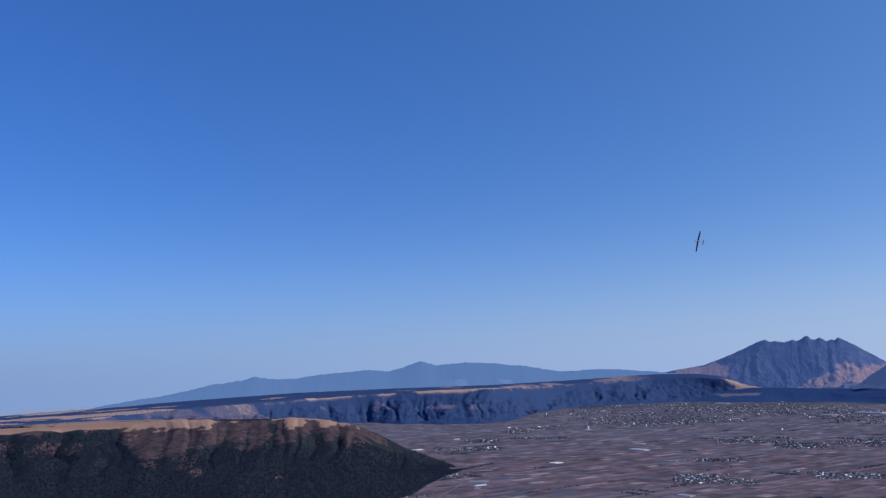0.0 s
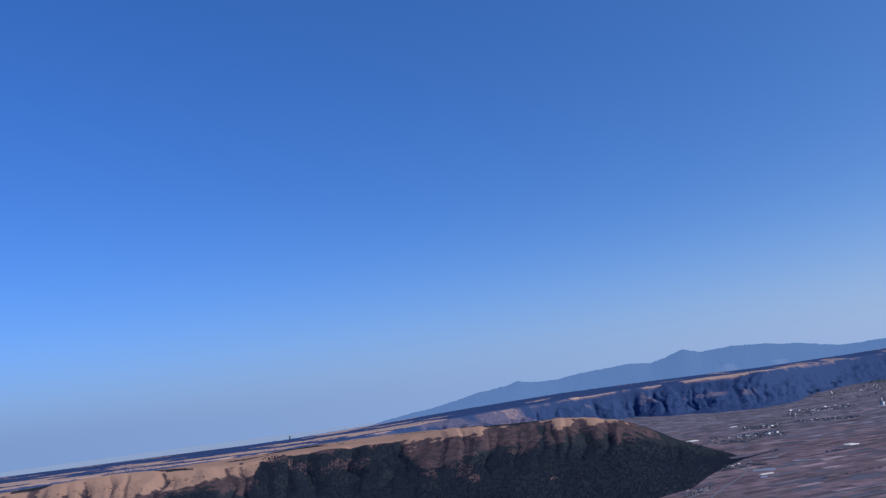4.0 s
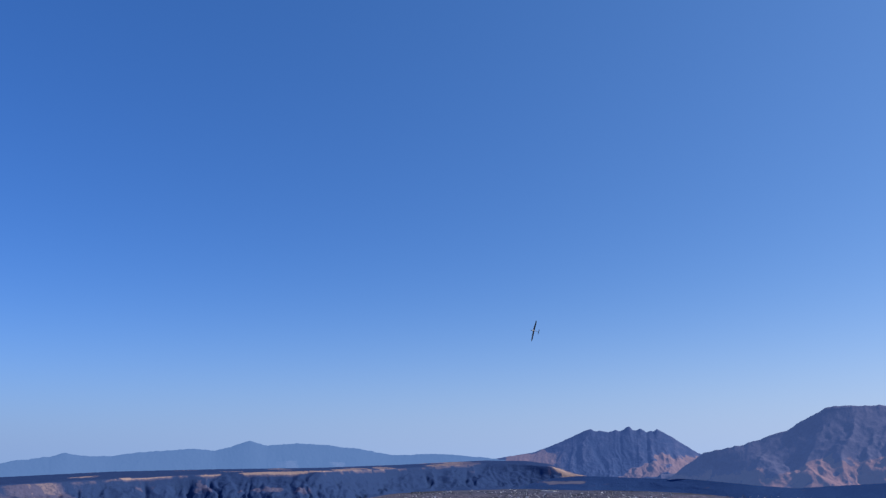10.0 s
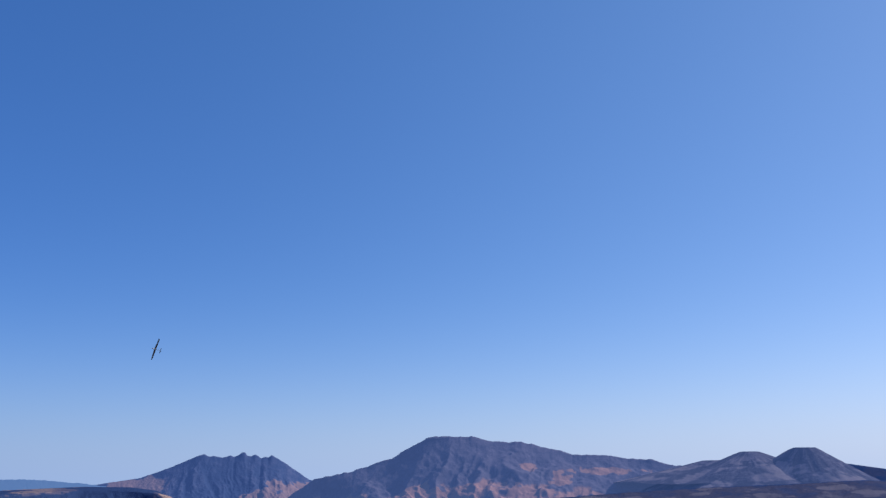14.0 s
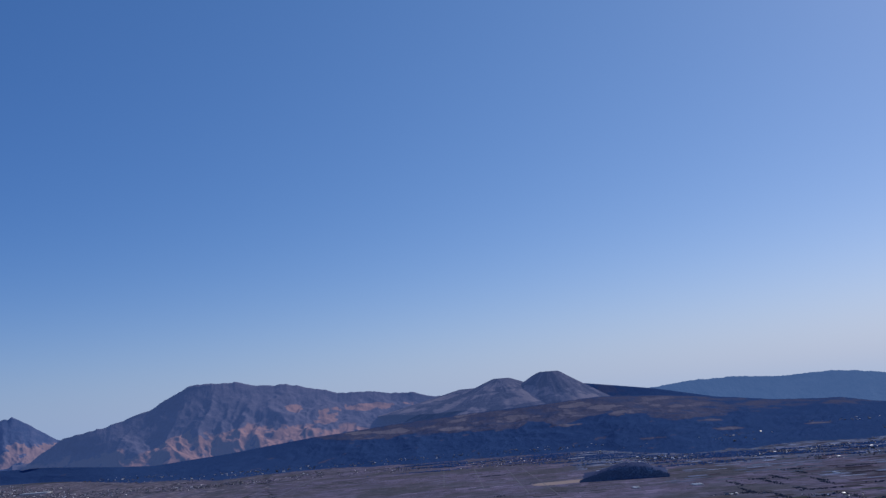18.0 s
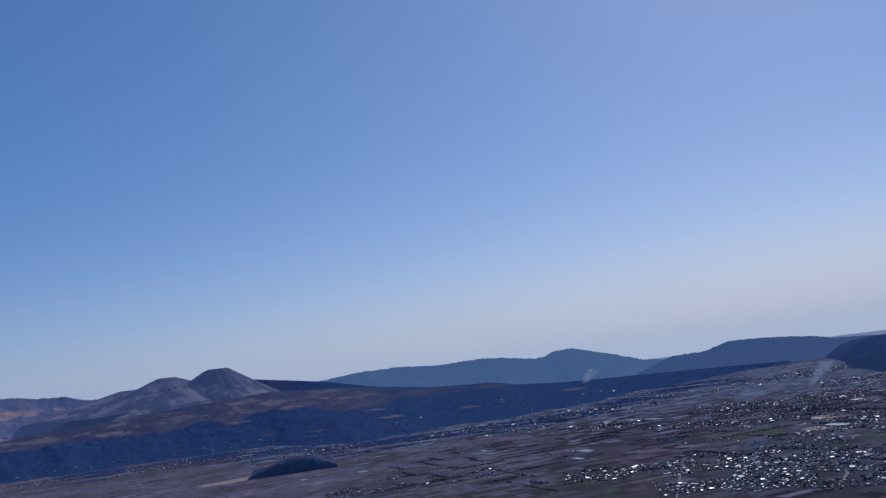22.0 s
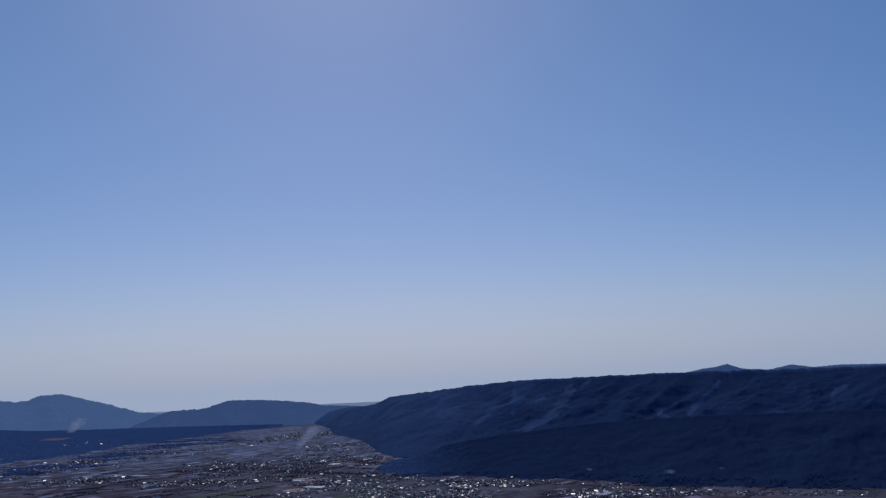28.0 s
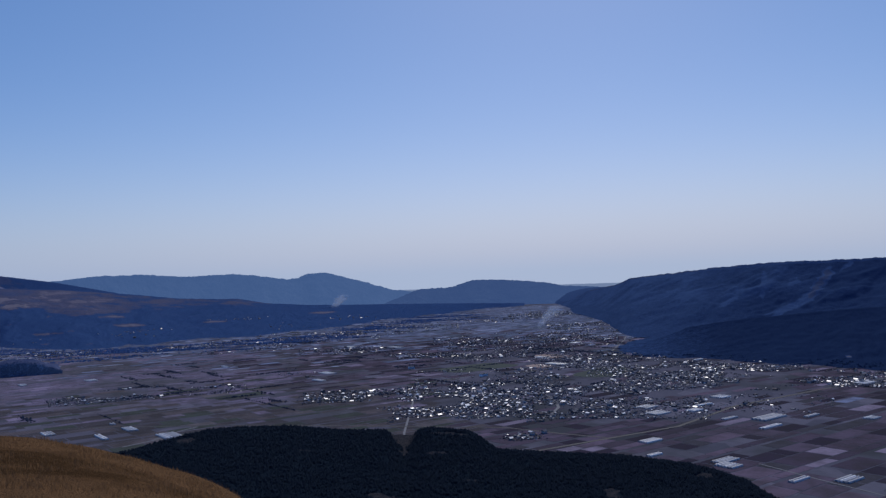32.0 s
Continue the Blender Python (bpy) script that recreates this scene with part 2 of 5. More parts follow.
def spots(b, el, places, n):
    """Patches of uneven outline: bearing, angle, half width, half height each."""
    m = 0 * b
    for pb, pe, wb, we in places:
        m = np.maximum(m, step(1.25, 0.7, np.hypot((b - pb) / wb, (el - pe) / we) + (n - 0.5) * 2.0))
    return m


def floor_at(b, el):
    """A place on the plain."""
    r = EYE / math.tan(radians(-el))
    return Vector((-math.sin(radians(b)) * r, math.cos(radians(b)) * r, 0))


# far range beyond the eastern rim
far_crest = [(46, 4600, -1.9), (35, 4600, -1.75), (28, 4600, -1.55), (23, 4600, -1.35), (20.8, 4600, -0.97), (18.1, 4600, -0.62),
             (15.5, 4600, -0.08), (13.6, 4600, 0.16), (12.7, 4600, 0.4), (11.9, 4600, 0.22), (10.2, 4600, 0.18), (8.4, 4600, 0.42), (5.3, 4600, 0.62),
             (3.8, 4600, 0.53), (2.6, 4600, 0.85), (1.7, 4600, 1.13), (0.6, 4600, 0.82), (-1.2, 4600, 0.97), (-3.1, 4600, 0.87), (-5.4, 4600, 0.62),
             (-7.6, 4600, 0.2), (-10.7, 4600, 0.28), (-13.9, 4600, 0.02), (-18, 4600, -0.6)]
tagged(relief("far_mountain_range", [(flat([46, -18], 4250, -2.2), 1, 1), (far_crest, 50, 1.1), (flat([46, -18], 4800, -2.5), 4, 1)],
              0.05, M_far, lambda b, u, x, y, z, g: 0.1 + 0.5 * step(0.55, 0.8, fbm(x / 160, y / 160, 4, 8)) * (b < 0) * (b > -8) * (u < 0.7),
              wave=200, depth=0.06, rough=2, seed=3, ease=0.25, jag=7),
       "distant blue mountain range in haze beyond the caldera rim", "mountain range", kind="structure")

# lowland at the horizon, its pale haze added as emission
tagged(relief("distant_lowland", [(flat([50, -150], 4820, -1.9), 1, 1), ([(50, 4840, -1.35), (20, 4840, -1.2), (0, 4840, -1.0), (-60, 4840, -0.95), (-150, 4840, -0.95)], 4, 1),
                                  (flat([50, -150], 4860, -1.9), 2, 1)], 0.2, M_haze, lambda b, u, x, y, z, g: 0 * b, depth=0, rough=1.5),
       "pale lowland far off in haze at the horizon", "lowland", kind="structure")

# eastern rim: cliff with a grassy plateau
rim_base = [(46, 1500, -4.2), (30, 1700, -3.9), (21, 2000, -3.6), (16, 2300, -3.3), (8, None, -2.9), (5.8, None, -2.81), (0.5, None, -3.12), (-2.2, None, -3.11),
            (-5.0, None, -2.93), (-5.8, None, -2.58), (-7.9, None, -2.22), (-10.5, None, -2.1), (-14.7, None, -2.0), (-18, None, -1.95), (-21, None, -1.95), (-27, None, -2.1)]
rim_edge = [(46, 1750, -2.3), (30, 1950, -2.25), (23, 2250, -2.0), (19, 2500, -1.62), (16, 2600, -1.45), (8.4, 2850, -1.12), (3.5, 2950, -0.9), (-3, 2950, -0.83), (-7.9, 3750, -0.66),
            (-13.8, 4180, -0.36), (-16.5, 4200, -0.45), (-18, 4180, -0.58), (-19.2, 4180, -1.0), (-22, 4180, -1.5), (-27, 4100, -1.9)]
rim_sky = [(46, 3300, -1.6), (35.8, 3300, -1.68), (28.2, 3300, -1.6), (23.4, 3400, -1.4), (21.5, 3400, -1.28), (16, 3500, -1.0), (9.9, 3500, -0.74), (3.5, 3500, -0.64), (-3, 3500, -0.59),
           (-7.9, 4050, -0.43), (-13.8, 4450, -0.16), (-16.5, 4450, -0.2), (-18, 4450, -0.4), (-19.2, 4450, -0.9), (-22, 4450, -1.4), (-27, 4400, -1.8)]


def rim_cover(b, u, x, y, z, g):
    n = fbm(x / 70, y / 70, 4, 21)
    big = fbm(x / 260, y / 140, 4, 22)
    # g lets scrub pick out the ribs, partly painting their lit faces
    cliff = 0.05 + 0.5 * step(0.6, 0.72, n * 0.6 + g * 0.4) * step(0.25, 0.6, u)
    cliff = np.maximum(cliff, 0.9 * step(0.9, 1.0, u) * step(0.46, 0.58, n))
    left = step(8, 14, b)
    cliff = cliff * (1 - left) + left * (0.12 + 0.36 * step(0.45, 0.58, big) + 0.16 * step(0.6, 0.66, n))
    belt = fbm(x / 150, y / 130, 5, 25)
    k = step(-2, 3, b) * step(21, 15, b)
    woods = k * (0.2 * step(1.05, 1.2, u) + 0.02) + (1 - k) * (0.16 * step(1.2, 1.6, u) - 0.03)
    top = 0.05 + 0.85 * step(0.46, 0.52, belt - woods)
    both = np.where(u < 1, cliff, top)
    field = 0.9 * step(-17.5, -18.5, b) * step(-23, -21.5, b) * step(0.5, 0.7, u) * step(0.4, 0.5, n)
    return np.maximum(both * (1 - 0.28 * step(-1, -6, b)) * (1 - 0.85 * step(-11.5, -15, b)), field)


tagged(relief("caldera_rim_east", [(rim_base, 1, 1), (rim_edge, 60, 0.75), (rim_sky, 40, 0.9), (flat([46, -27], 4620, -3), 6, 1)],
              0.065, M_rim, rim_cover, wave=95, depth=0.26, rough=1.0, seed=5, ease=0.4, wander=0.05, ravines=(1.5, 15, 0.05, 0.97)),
       "eastern caldera cliff with dark woods and a dry grass plateau", "cliff", kind="structure")

# wooded spur with a dry grass top
spur_base = [(46, 900, -7.5), (42, 900, -8.3), (30, 930, -8.4), (22, 940, -8.5), (14, None, -8.6), (10.8, None, -8.15), (5.2, None, -8.1), (2.5, None, -7.6), (1.3, None, -6.9), (-0.9, None, -6.1), (-3, None, -5.7)]
spur_crest = [(46, 1250, -2.55), (42, 1250, -2.42), (39.1, 1250, -2.3), (35.9, 1250, -2.5), (31.5, 1250, -2.75), (28.2, 1300, -2.5), (21.8, 1300, -2.48), (17.7, 1300, -2.16),
              (14.3, 1280, -2.25), (10.8, 1270, -2.28), (8.9, 1270, -2.34), (6.3, 1270, -2.9), (4.7, 1280, -3.5), (2.8, 1290, -4.55), (0.7, 1330, -5.35), (-0.6, 1330, -5.9), (-3, 1330, -6.3)]
spur_back = [(46, 1500, -2.5), (36, 1500, -2.42), (30, 1550, -2.3), (26, 1600, -2.15), (22, 1650, -2.1), (18.5, 1600, -2.15), (16, 1550, -3.0), (8, 1600, -4.4), (0, 1500, -5.6), (-3, 1450, -6.2)]


def spur_cover(b, u, x, y, z, g):
    el = level(x, y, z)
    n, f = fbm(x / 40, y / 40, 4, 31), fbm(x / 12, y / 12, 3, 32)
    tan = np.interp(b, [-3, 3, 6.3, 8.2, 11.7, 12.8, 14.5, 16.3, 17.7, 19.4, 20.4, 21.7, 24.5, 28.4, 30.1, 31, 33, 37.8, 38.2, 42, 46],
                    [-5.0, -4.4, -3.2, -3.15, -3.1, -2.8, -2.7, -2.95, -2.75, -2.85, -3.2, -2.65, -2.4, -2.1, -3.0, -3.8, -3.7, -3.8, -4.2, -3.65, -3.6])
    scrub = np.interp(b, [-3, 4, 5.4, 8.2, 10.4, 11.7, 12.7, 14, 15.6, 17.6, 19.7, 20.9, 21.6, 30, 30.6, 31.5, 32.5, 33.5, 36, 37, 38, 38.7, 40.6, 46],
                      [-5.6, -4.6, -4.2, -4.1, -4.0, -3.5, -4.2, -4.1, -4.1, -4.5, -4.4, -3.4, -2.7, -2.6, -3.6, -5.2, -4.9, -4.0, -4.0, -5.2, -5.1, -4.3, -5.8, -5.6])
    wob = (n - 0.5) * 1.3 + (f - 0.5) * 1.0 + (g - 0.6) * 1.2
    grass = step(-0.12, 0.2, el - tan - 0.1 + wob * 0.6)
    heath = step(-0.3, 0.3, el - scrub + wob)
    open_ = spots(b, el, [(29.4, -6.2, 0.5, 0.2), (26.1, -7.4, 0.9, 0.1), (22.3, -8.1, 1.6, 0.1), (28.3, -3.2, 0.25, 0.5), (14.6, -8.0, 1.2, 0.14), (11.3, -6.1, 0.3, 0.12), (16.4, -5.5, 0.35, 0.25)], n)
    heath = np.maximum(heath, spots(b, el, [(24.6, -3.7, 1.3, 0.4), (27.3, -3.5, 0.6, 0.45), (19.4, -4.9, 0.5, 0.5), (17.0, -5.0, 0.6, 0.6)], f))
    front = 0.06 + (0.26 + 0.2 * step(0.4, 0.6, fbm(x / 6, y / 6, 3, 34))) * heath + 0.5 * grass * step(0.25, 0.6, g + 0.3 * f)
    front = np.maximum(front, 0.62 * open_)
    back = np.where(fbm(x / 90, y / 60, 4, 33) > 0.46 - 0.12 * (b > 17), 0.95, 0.08) * step(4, 8, b) + 0.05
    return np.where(u < 1, front, back)


tagged(relief("wooded_spur", [(spur_base, 1, 1), (spur_crest, 130, 0.85), (spur_back, 20, 1), (flat([46, -3], 1800, -4.6), 10, 1)],
              0.05, M_spur, spur_cover, wave=110, depth=0.16, rough=0.5, seed=7, ease=0.7, ravines=(2.1, 9, 0.35, 1.05)),
       "flat-topped spur with dry golden grass above dark cedar woods", "hill", kind="structure")

# apron of the central cones
apron_base = [(-12, None, -1.9), (-16, None, -2.0), (-20, None, -2.08), (-24.4, None, -2.15), (-28, None, -2.33), (-32.5, None, -2.95), (-37.4, None, -3.15), (-44.7, None, -3.15), (-51.4, None, -3.3), (-55.7, None, -3.25),
              (-62, None, -3.35), (-66, None, -3.85), (-69, None, -3.93), (-72, None, -3.9), (-74, None, -3.68), (-79.8, None, -3.74), (-83.6, None, -3.7), (-86.2, None, -3.0), (-90.4, None, -2.85), (-93, None, -2.5), (-96, None, -2.3)]
apron_top = [(-12, 4300, -1.6), (-17.5, 4150, -1.35), (-20, 4080, -1.15), (-24.4, 3950, -1.3), (-27, 3800, -1.36), (-30.6, 3500, -1.7), (-33.1, 3400, -1.86), (-35.5, 3350, -1.68), (-37.5, 3300, -1.55), (-40.6, 3250, -1.22), (-42.7, 3200, -1.0), (-45, 3150, -0.85), (-48, 3150, -0.6), (-52, 3150, -0.35), (-58, 3150, -0.1), (-62, 3200, 0.12), (-64, 3250, 0.02), (-66, 3300, -0.12),
             (-68.2, 3350, -0.35), (-70.4, 3350, -0.6), (-73, 3350, -0.95), (-75.7, 3350, -1.1), (-76.8, 3350, -1.12), (-78.7, 3400, -1.5), (-81.4, 3450, -1.72), (-84.4, 3500, -1.82), (-90, 3550, -1.95), (-96, 3550, -2.12)]
CLEARINGS = [(-52.2, -1.17, 0.9, 0.13), (-60.4, -0.3, 0.9, 0.14), (-62.3, -0.6, 0.9, 0.13), (-63.4, -1.0, 0.5, 0.1), (-59.9, -1.55, 0.8, 0.08), (-53.2, -0.3, 0.8, 0.15), (-55.2, 0.02, 0.9, 0.12), (-56.5, -0.85, 1.1, 0.2), (-48.5, -1.05, 1.1, 0.16), (-46, -0.95, 0.8, 0.12)]
WEST_CLEARINGS = [(-70, -2.55, 0.9, 0.12), (-68.9, -1.92, 0.8, 0.1), (-67, -0.9, 0.7, 0.12), (-65.8, -0.35, 0.9, 0.12), (-65.1, -2.8, 0.9, 0.08), (-82.4, -2.27, 0.8, 0.06), (-75.1, -2.56, 0.7, 0.06), (-63.2, -1.07, 0.5, 0.12), (-19.0, -1.6, 1.5, 0.12)]


def forest_edge(b):
    """How high the woods reach up the foot slope."""
    return np.interp(-b, [12, 30, 42.7, 44.8, 51.6, 54.4, 56.5, 57.3, 58.3, 59.1, 61.3, 63.7, 65.3, 67, 69, 72, 76, 80, 96],
                     [-1.0, -1.0, -0.8, -1.4, -1.4, -1.55, -1.65, -1.1, -1.2, -1.65, -1.15, -1.05, -1.5, -1.75, -1.7, -1.5, -1.45, -1.5, -1.9])


def apron_cover(b, u, x, y, z, g):
    el = level(x, y, z)
    n, f = fbm(x / 130, y / 60, 4, 41), fbm(x / 45, y / 45, 4, 42)
    above = step(-0.07, 0.07, el - forest_edge(b) + (n - 0.5) * 0.5 + (f - 0.5) * 0.25)
    dim = 1 - 0.5 * step(-64, -72, b)
    heath = above * dim * (0.3 + 0.25 * step(0.35, 0.65, f) + 0.2 * step(0.6, 0.68, fbm(x / 60, y / 60, 5, 43)))
    glade = 0.5 * step(0.74, 0.8, fbm(x / 70, y / 40, 5, 47))
    bare = 0.95 * np.maximum(spots(b, el, CLEARINGS, f), spots(b, el, WEST_CLEARINGS, f) * (0.75 + 0.2 * (b > -30)))
    tone = 0.16 * step(0.42, 0.62, fbm(x / 170, y / 50, 4, 49)) * step(-58, -68, b)
    return np.where(u < 1, np.maximum(np.maximum(0.03 + tone + heath, glade * dim), bare), 0.05)


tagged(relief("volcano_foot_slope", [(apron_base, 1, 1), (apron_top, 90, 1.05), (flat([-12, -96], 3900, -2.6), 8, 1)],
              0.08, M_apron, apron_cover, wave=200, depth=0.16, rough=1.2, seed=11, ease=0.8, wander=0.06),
       "wooded foot slope below the volcanic cones with dry clearings", "slope", kind="structure")

# craggy mountain
crag = [(b, 4640, el) for b, el in ((-12.5, -0.4), (-13.98, -0.12), (-15.2, 0.08), (-16.9, 0.34), (-18.3, 0.82), (-19.5, 1.33), (-20.35, 1.72), (-20.74, 1.82), (-21.0, 1.68), (-21.3, 1.73), (-21.88, 1.62), (-22.36, 1.76), (-22.6, 1.66), (-22.84, 1.77), (-23.08, 1.94), (-23.27, 1.95), (-23.44, 1.74),
                                  (-23.68, 1.72), (-23.92, 1.84), (-24.17, 1.7), (-24.31, 1.59), (-24.59, 1.68), (-24.78, 1.63), (-24.97, 1.8), (-25.2, 1.67), (-25.4, 1.57), (-25.9, 1.25), (-26.4, 0.93), (-27.44, 0.25), (-28.2, 0.05), (-30, -0.4))]


def crag_cover(b, u, x, y, z, g):
    n = fbm(x / 70, y / 70, 4, 51)
    level = np.degrees(np.arctan2(z - EYE, np.hypot(x, y))) + (fbm(x / 40, y / 40, 4, 52) - 0.5) * 0.7
    right = step(0.1, -0.12, level - np.interp(b, [-28.5, -27.3, -25.2, -22.6, -21], [-0.1, -0.06, 0.15, -1.1, -2.0])) * step(-1.45, -1.3, level)
    left = step(-19.5, -17.5, b) * step(0.5, 0.3, level)
    # the g term paints lit ribs and shaded clefts into the rock's cover
    return np.where(u < 1, 0.02 + 0.1 * step(0.3, 0.7, u) + 0.15 * n + 0.7 * (g - 0.62) + 0.95 * np.maximum(right, left) * step(0.2, 0.4, n), 0.5)


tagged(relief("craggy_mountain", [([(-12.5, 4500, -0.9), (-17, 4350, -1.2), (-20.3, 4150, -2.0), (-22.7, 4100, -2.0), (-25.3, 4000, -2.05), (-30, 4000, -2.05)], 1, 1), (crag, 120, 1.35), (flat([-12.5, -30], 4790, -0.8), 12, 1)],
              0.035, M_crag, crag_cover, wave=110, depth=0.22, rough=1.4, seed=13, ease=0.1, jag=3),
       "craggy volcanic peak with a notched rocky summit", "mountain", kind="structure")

# broad massif
massif = [(-25, 3870, -1.68), (-26.6, 3870, -0.5), (-27.8, 3870, 0.3), (-30.2, 3870, 0.77), (-32.8, 3870, 1.6), (-33.9, 3870, 2.26), (-35.1, 3870, 2.9), (-35.6, 3870, 2.99), (-38.2, 3870, 3.0), (-39.4, 3870, 2.69), (-41.4, 3870, 2.62), (-42.3, 3870, 2.44),
          (-43, 3870, 2.22), (-44, 3870, 2.07), (-44.7, 3870, 1.8), (-46.8, 3870, 1.72), (-49.0, 3870, 1.45), (-49.7, 3870, 1.46), (-50.6, 3870, 1.16), (-52.1, 3870, 0.95), (-55, 3870, 0.5)]


def massif_cover(b, u, x, y, z, g):
    el = level(x, y, z)
    n, f = fbm(x / 90, y / 90, 5, 61), fbm(x / 35, y / 35, 4, 62)
    red = np.interp(-b, [25, 28, 31.2, 33.1, 35.9, 38.8, 40, 41.5, 43.8, 46, 50, 55], [-0.9, -1.0, -0.85, -0.4, 0.1, 0.35, 0.25, 0.1, -0.1, -0.5, -0.6, -0.6])
    low = step(0.25, -0.25, el - red + (n - 0.5) * 1.5 + (g - 0.6) * 0.8) * step(0.2, 0.45, f)
    low = np.maximum(low, spots(b, el, [(-47.2, 0.75, 2.2, 0.2), (-41.8, 1.0, 0.5, 0.25), (-43.8, 0.3, 0.7, 0.4)], f))
    # ribs toned lighter and gullies darker, standing in for side light and shade
    return np.where(u < 1, 0.2 + 0.2 * n + 0.55 * (g - 0.6) + 0.58 * low, 0.5)


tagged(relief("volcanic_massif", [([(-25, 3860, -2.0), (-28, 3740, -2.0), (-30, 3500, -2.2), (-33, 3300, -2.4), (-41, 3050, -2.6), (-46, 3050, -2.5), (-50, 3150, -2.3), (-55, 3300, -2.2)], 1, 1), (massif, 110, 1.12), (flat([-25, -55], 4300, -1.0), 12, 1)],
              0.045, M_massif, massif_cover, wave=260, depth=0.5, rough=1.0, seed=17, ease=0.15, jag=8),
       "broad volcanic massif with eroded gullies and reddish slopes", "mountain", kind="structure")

# two grassy cones and their shoulder
shoulder = [(-58, 3800, 1.2), (-61, 3800, 1.12), (-63.5, 3800, 0.72), (-65.7, 3800, 0.36), (-68.2, 3800, -0.2), (-69.7, 3800, -0.55), (-71, 3800, -0.8), (-73, 3800, -1.2)]


def cone(bearing, far, top, flank, slope, reach, crater, label, seed):
    """A volcanic cone on its own round foot, with rills down its flanks and a shallow crater."""
    cx, cy = -math.sin(radians(bearing)) * far, math.cos(radians(bearing)) * far
    ang, rad = np.meshgrid(np.linspace(0, 2 * math.pi, 361), np.linspace(0, reach, 90))
    x, y = cx + rad * np.cos(ang), cy + rad * np.sin(ang)
    d = rad * (1 + 0.25 * (fbm(np.cos(ang) * 2 + 5, np.sin(ang) * 2 + 5, 3, seed) - 0.5))
    out = np.maximum(0, d - flank)
    z = top - slope * (np.sqrt(out ** 2 + 4 ** 2) - 4)
    z = z - crater * np.exp(-((d / (flank * 0.6)) ** 2)) + 3.0 * crater / 6 * (vnoise(ang * 1.4, 0 * ang, seed) - 0.5) * np.exp(-(((d - flank) / 22) ** 2))
    g = ridged(ang * 5 + fbm(x / 60, y / 60, 3, seed + 2), rad / 160, 3, seed)
    z = z - 6 * (1 - g) * step(flank, flank + 90, d) + 0.8 * (fbm(x / 9, y / 9, 3, seed + 3) - 0.5)
    n = fbm(x / 60, y / 60, 4, 71)
    return tagged(grid_mesh("volcanic_cone", x, y, z, M_cone, 0.1 + 0.25 * n + 0.5 * (g - 0.55) + 0.45 * step(70, 150, d) * step(0.5, 0.58, n)), label, "mountain", "volcanic cones", kind="structure")


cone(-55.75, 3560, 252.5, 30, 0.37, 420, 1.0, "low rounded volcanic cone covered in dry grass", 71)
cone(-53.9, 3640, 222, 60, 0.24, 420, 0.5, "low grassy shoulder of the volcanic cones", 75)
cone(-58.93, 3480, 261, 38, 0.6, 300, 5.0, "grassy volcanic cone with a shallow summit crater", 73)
tagged(relief("cone_shoulder", [(flat([-58, -73], 3400, -1.5), 1, 1), (shoulder, 30, 1.1), (flat([-58, -73], 4200, -1.5), 6, 1)], 0.05, M_apron, lambda b, u, x, y, z, g: 0.05 + 0.25 * step(0.55, 0.7, fbm(x / 60, y / 60, 4, 20)), wave=90, depth=0.1, rough=1.0, seed=19),
       "dark wooded shoulder beside the volcanic cone", "ridge", kind="structure")

# far western range and hill
tawa = [(-60, 4550, -0.3), (-64, 4550, 0.2), (-65.7, 4550, 0.44), (-68.3, 4550, 0.68), (-70.5, 4550, 0.68), (-73.5, 4550, 0.44), (-75.8, 4550, 0.52), (-77.4, 4550, 0.47), (-80, 4550, 0.06), (-80.7, 4550, 0.14), (-81.4, 4550, 0.4), (-82.5, 4550, 0.42),
        (-83.9, 4550, 0.05), (-85.7, 4550, -0.46), (-86.8, 4550, -0.85), (-88.5, 4550, -1.08), (-90, 4550, -1.4), (-93, 4550, -1.9)]
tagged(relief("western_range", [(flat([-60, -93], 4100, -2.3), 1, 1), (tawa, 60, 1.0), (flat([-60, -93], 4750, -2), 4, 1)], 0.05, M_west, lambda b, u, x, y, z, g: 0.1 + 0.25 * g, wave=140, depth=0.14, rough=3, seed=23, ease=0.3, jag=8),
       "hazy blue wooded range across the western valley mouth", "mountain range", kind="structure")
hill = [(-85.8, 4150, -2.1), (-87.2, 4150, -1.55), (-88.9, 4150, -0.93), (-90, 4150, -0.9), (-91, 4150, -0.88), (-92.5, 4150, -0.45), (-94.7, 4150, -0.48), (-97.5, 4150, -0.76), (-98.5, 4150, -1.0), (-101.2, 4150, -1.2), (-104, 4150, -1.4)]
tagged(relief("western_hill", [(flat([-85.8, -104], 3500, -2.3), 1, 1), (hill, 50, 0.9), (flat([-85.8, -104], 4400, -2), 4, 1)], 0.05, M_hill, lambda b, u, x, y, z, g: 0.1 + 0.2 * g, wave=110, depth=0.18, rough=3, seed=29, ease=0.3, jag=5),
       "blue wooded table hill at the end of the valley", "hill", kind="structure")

# wooded knoll on the plain
knoll = [(-60.2, 1540, -5.2), (-60.8, 1550, -4.95), (-61.8, 1560, -4.55), (-63.1, 1570, -4.2), (-64.4, 1570, -4.25), (-65.5, 1560, -4.75), (-66.0, 1540, -5.15)]
tagged(relief("wooded_knoll", [(flat([-60.2, -66.0], 1480, -5.28), 1, 1), (knoll, 30, 0.7), (flat([-60.2, -66.0], 1700, -4.62), 8, 1)], 0.05, M_apron,
              lambda b, u, x, y, z, g: 0.03 + 0.3 * step(0.5, 0.85, u + 0.4 * (fbm(x / 20, y / 20, 3, 58) - 0.5)), wave=60, depth=0.0, rough=0.8, seed=59, ease=0.4),
       "small dark wooded knoll standing on the plain", "hill", kind="structure")

